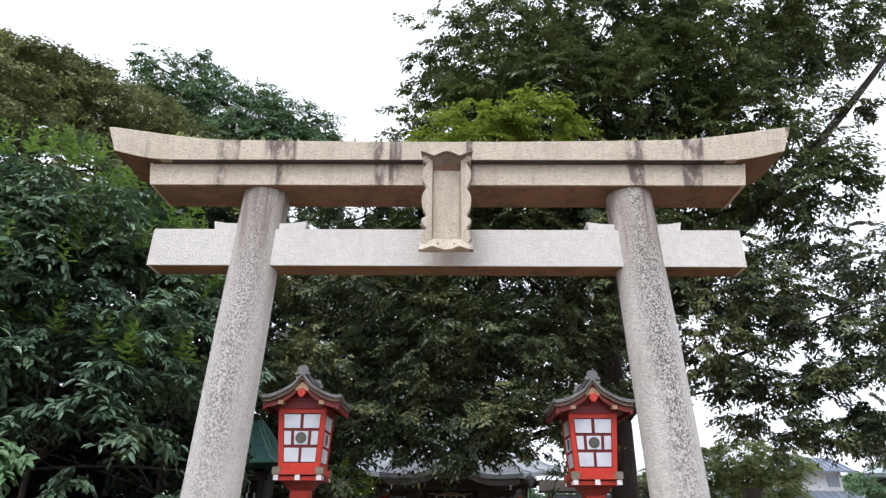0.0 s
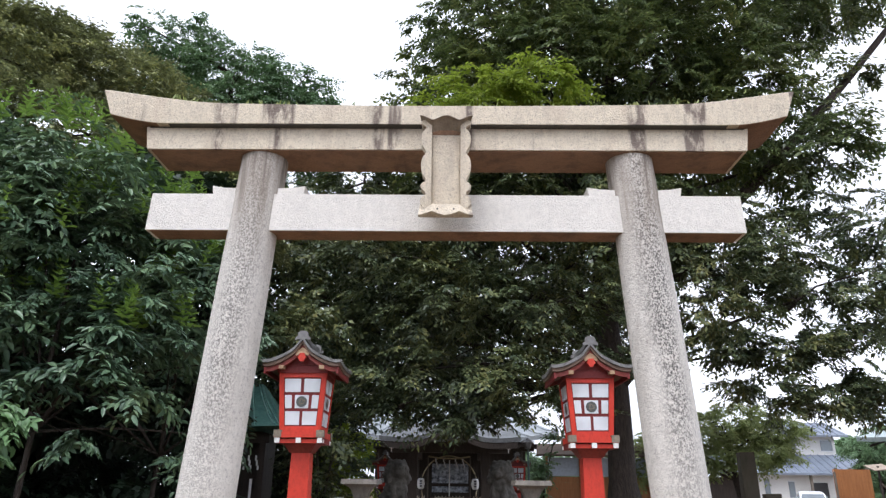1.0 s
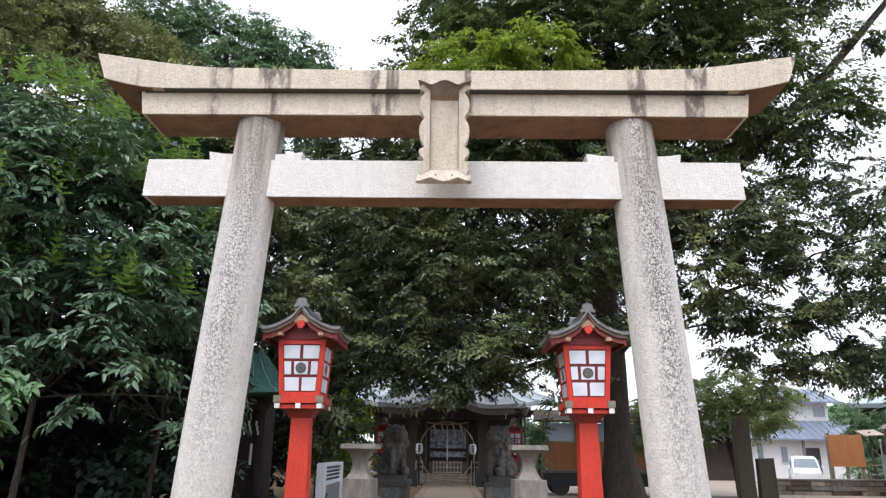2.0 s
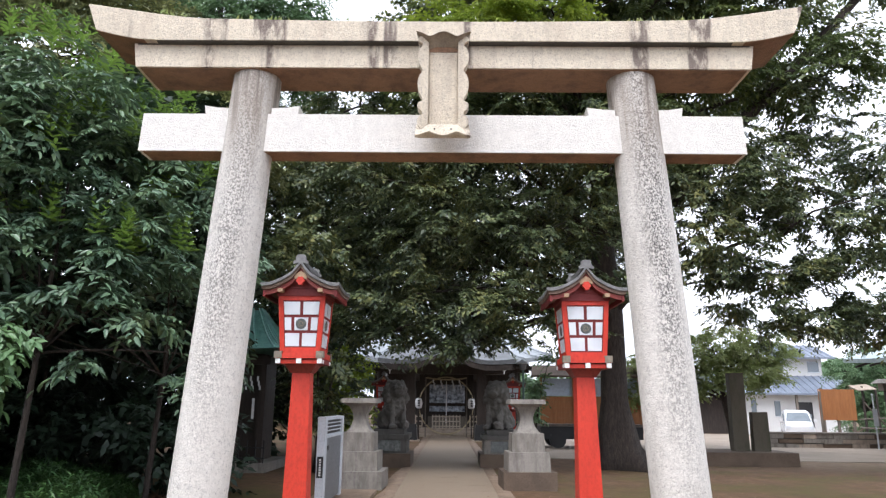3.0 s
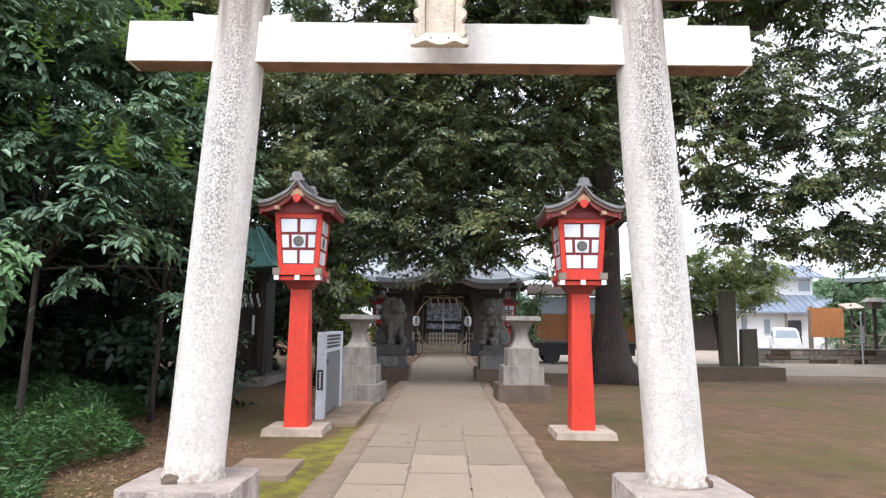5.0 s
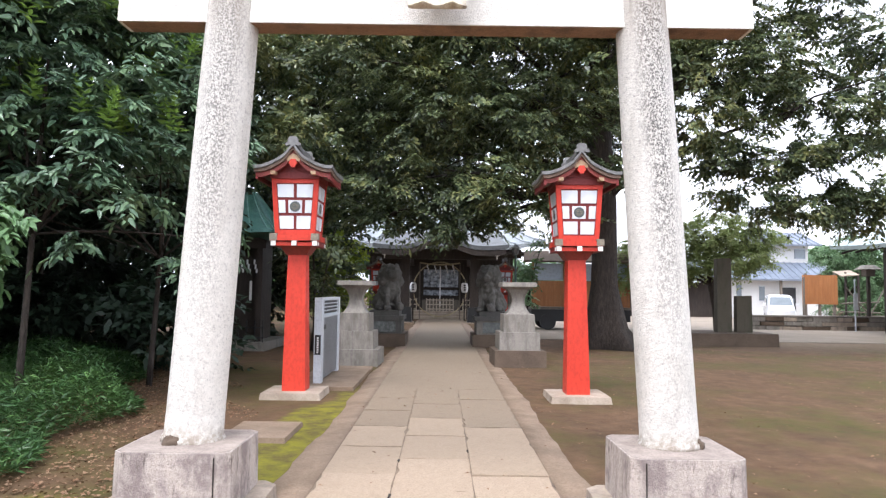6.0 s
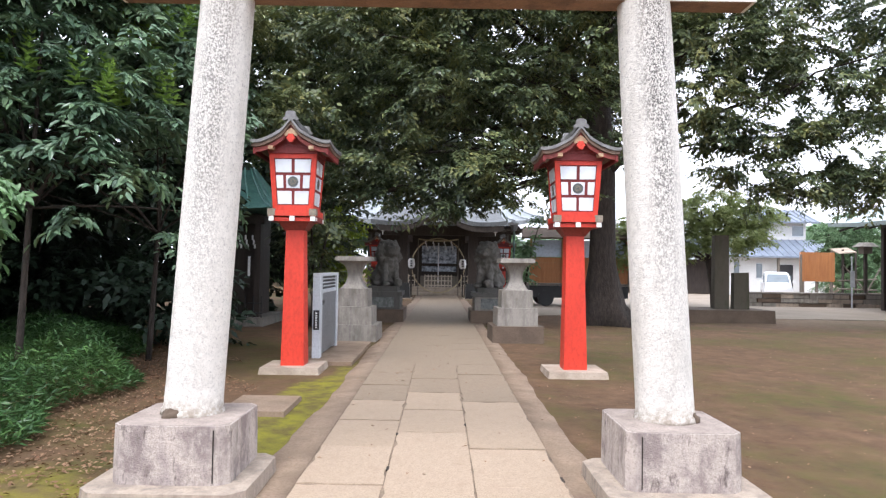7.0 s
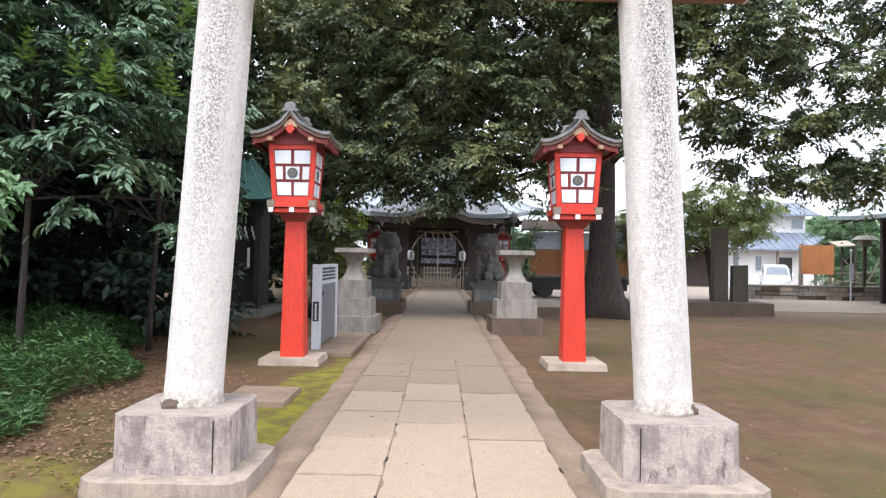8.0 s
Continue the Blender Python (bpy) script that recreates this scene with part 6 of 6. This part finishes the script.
for x0, x1, y, z0, z1 in ((23.75, 24.25, 1.6, 4.3, 5.0), (26.0, 26.8, 1.6, 4.3, 5.0), (21.0, 21.35, 0, 1.4, 2.3), (22.6, 23.0, 0, 1.2, 2.2)):
    w = part("window", box(x0, x1, y - 0.03, y + 0.02, z0, z1), GLASS, house)
    part("frame", box(x0 - 0.05, x1 + 0.05, y - 0.05, y - 0.031, z1, z1 + 0.06), ALU, w)
    part("sill", box(x0 - 0.05, x1 + 0.05, y - 0.07, y - 0.031, z0 - 0.06, z0), ALU, w)
part("door", box(24.2, 25.2, -0.04, 0.02, 0.0, 2.15), BLACK, house, "dark open entrance")
for x in (20.3, 23.9, 25.5):
    part("porch_post", box(x - 0.07, x + 0.07, -0.6, -0.46, -0.05, 2.65), GREY_WOOD, house)

# ---- eastern hall, only its corner is seen ----
east = thing("side_hall", "timber side hall with pale curved copper roof corner", "shrine", pose(17.3, 25.0, 0))
part("wall", box(2.0, 8, -13, -0.9, -0.1, 3.7), DARK_WOOD, east)
rings = []
for k in range(15):
    t = k / 14
    y = -14 * t
    lift = 0.16 * (1 - min(1, t * 4)) ** 2
    top = [(0.1 - 0.1 * (1 - t), y, 3.66 + lift), (1.2, y, 3.98 + 0.8 * lift), (2.7, y, 4.66 + 0.5 * lift), (4.6, y, 5.9)]
    rings.append(top + [(x + 0.03, y, z - 0.17) for x, y, z in reversed(top)])
part("roof", loft(rings), COPPER_PALE, east, "pale copper roof with upturned corner")
for k in range(13):
    y = -0.5 - 1.0 * k
    part("rafter", loft([[(x, y - 0.05, z), (x, y + 0.05, z), (x, y + 0.05, z - 0.09), (x, y - 0.05, z - 0.09)] for x, z in ((0.25, 3.48), (1.2, 3.78), (2.1, 4.15))]), DARK_WOOD, east)
for y in (-0.9, -3.4, -6.0):
    part("post", box(1.85, 2.03, y - 0.09, y + 0.09, -0.05, 3.75), DARK_WOOD, east)
wooden = thing("wooden_lantern", "small wooden lantern with pale shingled roof on post", "lantern", pose(19.75, 26.2, 0))
part("lantern_box", box(-0.2, 0.2, -0.2, 0.2, 2.5, 2.82), GREY_WOOD, wooden)
part("lantern_roof", box(-0.42, 0.42, -0.4, 0.4, 2.82, 3.02, tx=0.45, ty=0.45), OLD_STONE, wooden)
part("lantern_post", box(-0.06, 0.06, -0.06, 0.06, -0.05, 2.5), DARK_WOOD, wooden)

# ---- timber float under a tarpaulin, behind the trunk ----
TARP = surface("pale_blue_tarpaulin", (0.55, 0.62, 0.72), (0.45, 0.53, 0.64), 0.5, large=1.5, fine=8, relief=0.2)
cart = thing("festival_cart", "orange timber festival cart under pale blue sheeting", "cart", pose(5.85, 24.3, 0))
part("chassis", box(-2.0, 2.2, -0.6, 1.0, 0.35, 0.85), BLACK, cart, bevel=0.03)
for x in (-1.3, 1.4):
    for y in (-0.55, 0.95):
        w = part("wheel", lathe([(0.06, -0.07), (0.34, -0.07), (0.34, 0.07), (0.06, 0.07)], 20), BLACK, cart)
        w.matrix_basis = pose(x, y, 0.33, 90, 0, 0)
part("deck", box(-2.05, 2.25, -0.75, 1.1, 0.86, 0.96), GREY_WOOD, cart, bevel=0.01)
for k in range(5):
    z = 0.97 + 0.217 * k
    part("plank", box(-1.95, 2.15, -0.62, -0.57, z, z + 0.215), TIMBER, cart)
for x in (-1.95, -0.6, 0.8, 2.12):
    part("post", box(x - 0.045, x + 0.045, -0.67, -0.57, 0.96, 2.85), TIMBER, cart)
part("sheeting", box(-1.9, 2.1, -0.55, -0.52, 2.08, 2.8), TARP, cart, "pale blue plastic sheeting")
part("roof", loft([[(-2.4, -1.0, 2.82), (2.5, -1.0, 2.82), (2.5, -1.0, 2.9), (-2.4, -1.0, 2.9)], [(-2.2, 0.2, 3.3), (2.3, 0.2, 3.3), (2.3, 0.2, 3.38), (-2.2, 0.2, 3.38)]]), MUD_STONE, cart, "brown bark-shingled roof")
ladder = thing("white_rack", "white slatted rack leaning beside the tree", "rack", pose(8.7, 22.5, 0))
for z in (0.4, 0.62, 0.84, 1.06, 1.28):
    part("slat", box(-0.35, 0.35, -0.02, 0.02, z, z + 0.07), WHITE_PAINT, ladder)
for x in (-0.35, 0.35):
    part("upright", box(x - 0.025, x + 0.025, 0.021, 0.06, -0.05, 1.4), WHITE_PAINT, ladder)

# ---- path: three rows of slabs between edgings ----
path = tagged(part("path_bed", box(-1.0, 1.1, -14, 33.45, -0.09, -0.009), JOINT_FILL), "straight approach path of worn beige paving slabs", "path", kind="structure")


def edging(x_in, x_out, top):
    """A worn strip with a wandering outer edge."""
    rings = []
    for k in range(238):
        y = -14 + 0.2 * k
        w = x_out + 0.05 * noise.noise((y * 0.9, x_out, 0)) + 0.012 * noise.noise((y * 2.1, x_out, 3))
        z = top + 0.006 * noise.noise((y * 2.2, 1, x_out))
        rings.append([(x_in, y, -0.1), (x_in, y, z), (w, y, z - 0.009), (w + math.copysign(0.2, x_out), y, -0.038 + 0.004 * noise.noise((y * 3.1, x_out, 7))), (w + math.copysign(0.21, x_out), y, -0.1)])
    return loft(rings)


part("edging", edging(-0.925, -1.1, 0.0), EDGING, path, "worn edging strip dusted with earth", smooth=True)
part("edging", edging(1.005, 1.2, -0.002), EDGING, path, "worn edging strip dusted with earth", smooth=True)
r_ = random.Random(23)
COLS = [(-0.92, -0.3, -0.07), (-0.3, 0.345, 0.46), (0.345, 1.0, -0.1)]
for c0, c1, y_first in COLS:
    for row in range(-14, 34):
        y = max(-14, y_first + row)
        e = min(y_first + row + 1 + r_.uniform(-0.02, 0.02), 33.4)
        if e - y < 0.05:
            continue
        near = y < 5.2
        n = 7 if near else 1
        gap = 0.0025 if y < 2.8 else 0.001 if near else 0.0
        x0, x1 = c0 + gap, c1 - gap - (r_.choice((0, 0.002, 0.008)) if near else 0)
        y0, y1 = y + gap, e - gap - (r_.choice((0.002, 0.006, 0.01)) if near else 0)
        rim = []
        for k in range(n):
            rim += [(x0 + (x1 - x0) * k / n, y0, 0, 1)]
        for k in range(n):
            rim += [(x1, y0 + (y1 - y0) * k / n, -1, 0)]
        for k in range(n):
            rim += [(x1 - (x1 - x0) * k / n, y1, 0, -1)]
        for k in range(n):
            rim += [(x0, y1 - (y1 - y0) * k / n, 1, 0)]
        top = r_.uniform(-0.003, 0.006) if near else 0.0
        worn = [abs(r_.gauss(0, 0.004)) + (r_.uniform(0.008, 0.026) if r_.random() < 0.1 else 0) for _ in rim] if near else [0.0] * len(rim)
        rings = [[(px + dx * q, py + dy * q, z) for (px, py, dx, dy), q in zip(rim, worn)] for z in (-0.02,)]
        rings.append([(px, py, top + (r_.uniform(-0.002, 0.002) if near else 0)) for px, py, _ in rings[0]])
        bm = loft(rings)
        # slabs farther on take the darker tones that carry the trees' shade
        part("paving_slab", bm, PAVING if y < 0.8 else PAVING_HALF_SHADED if y < 2.9 else PAVING_DUSTY_SHADED, path)
        if y < 2.8 and r_.random() < 0.45:
            s0 = y0 + r_.uniform(0.1, 0.5) * (y1 - y0)
            part("open_joint", box(x1 - 0.008, x1 + 0.014, s0, s0 + r_.uniform(0.07, 0.17), -0.012, top + 0.0015), OPEN_JOINT, path, "dark open gap between slabs")
tagged(part("stepping_slab", box(-2.2, -1.5, 2.1, 3.0, -0.06, 0.025, tx=0.96, ty=0.96), EDGING, bevel=0.015), "flat worn stone slab set in the earth", "slab", kind="structure")

# unseen plain wall added behind the visitor; closes the scene, blocks low sky light
tagged(part("unseen_wall_south", box(-26, 26, -18.4, -18, -0.1, 4.0), PLASTER, bevel=0.02), "unseen plain pale wall added to close the south side", "wall", kind="structure")
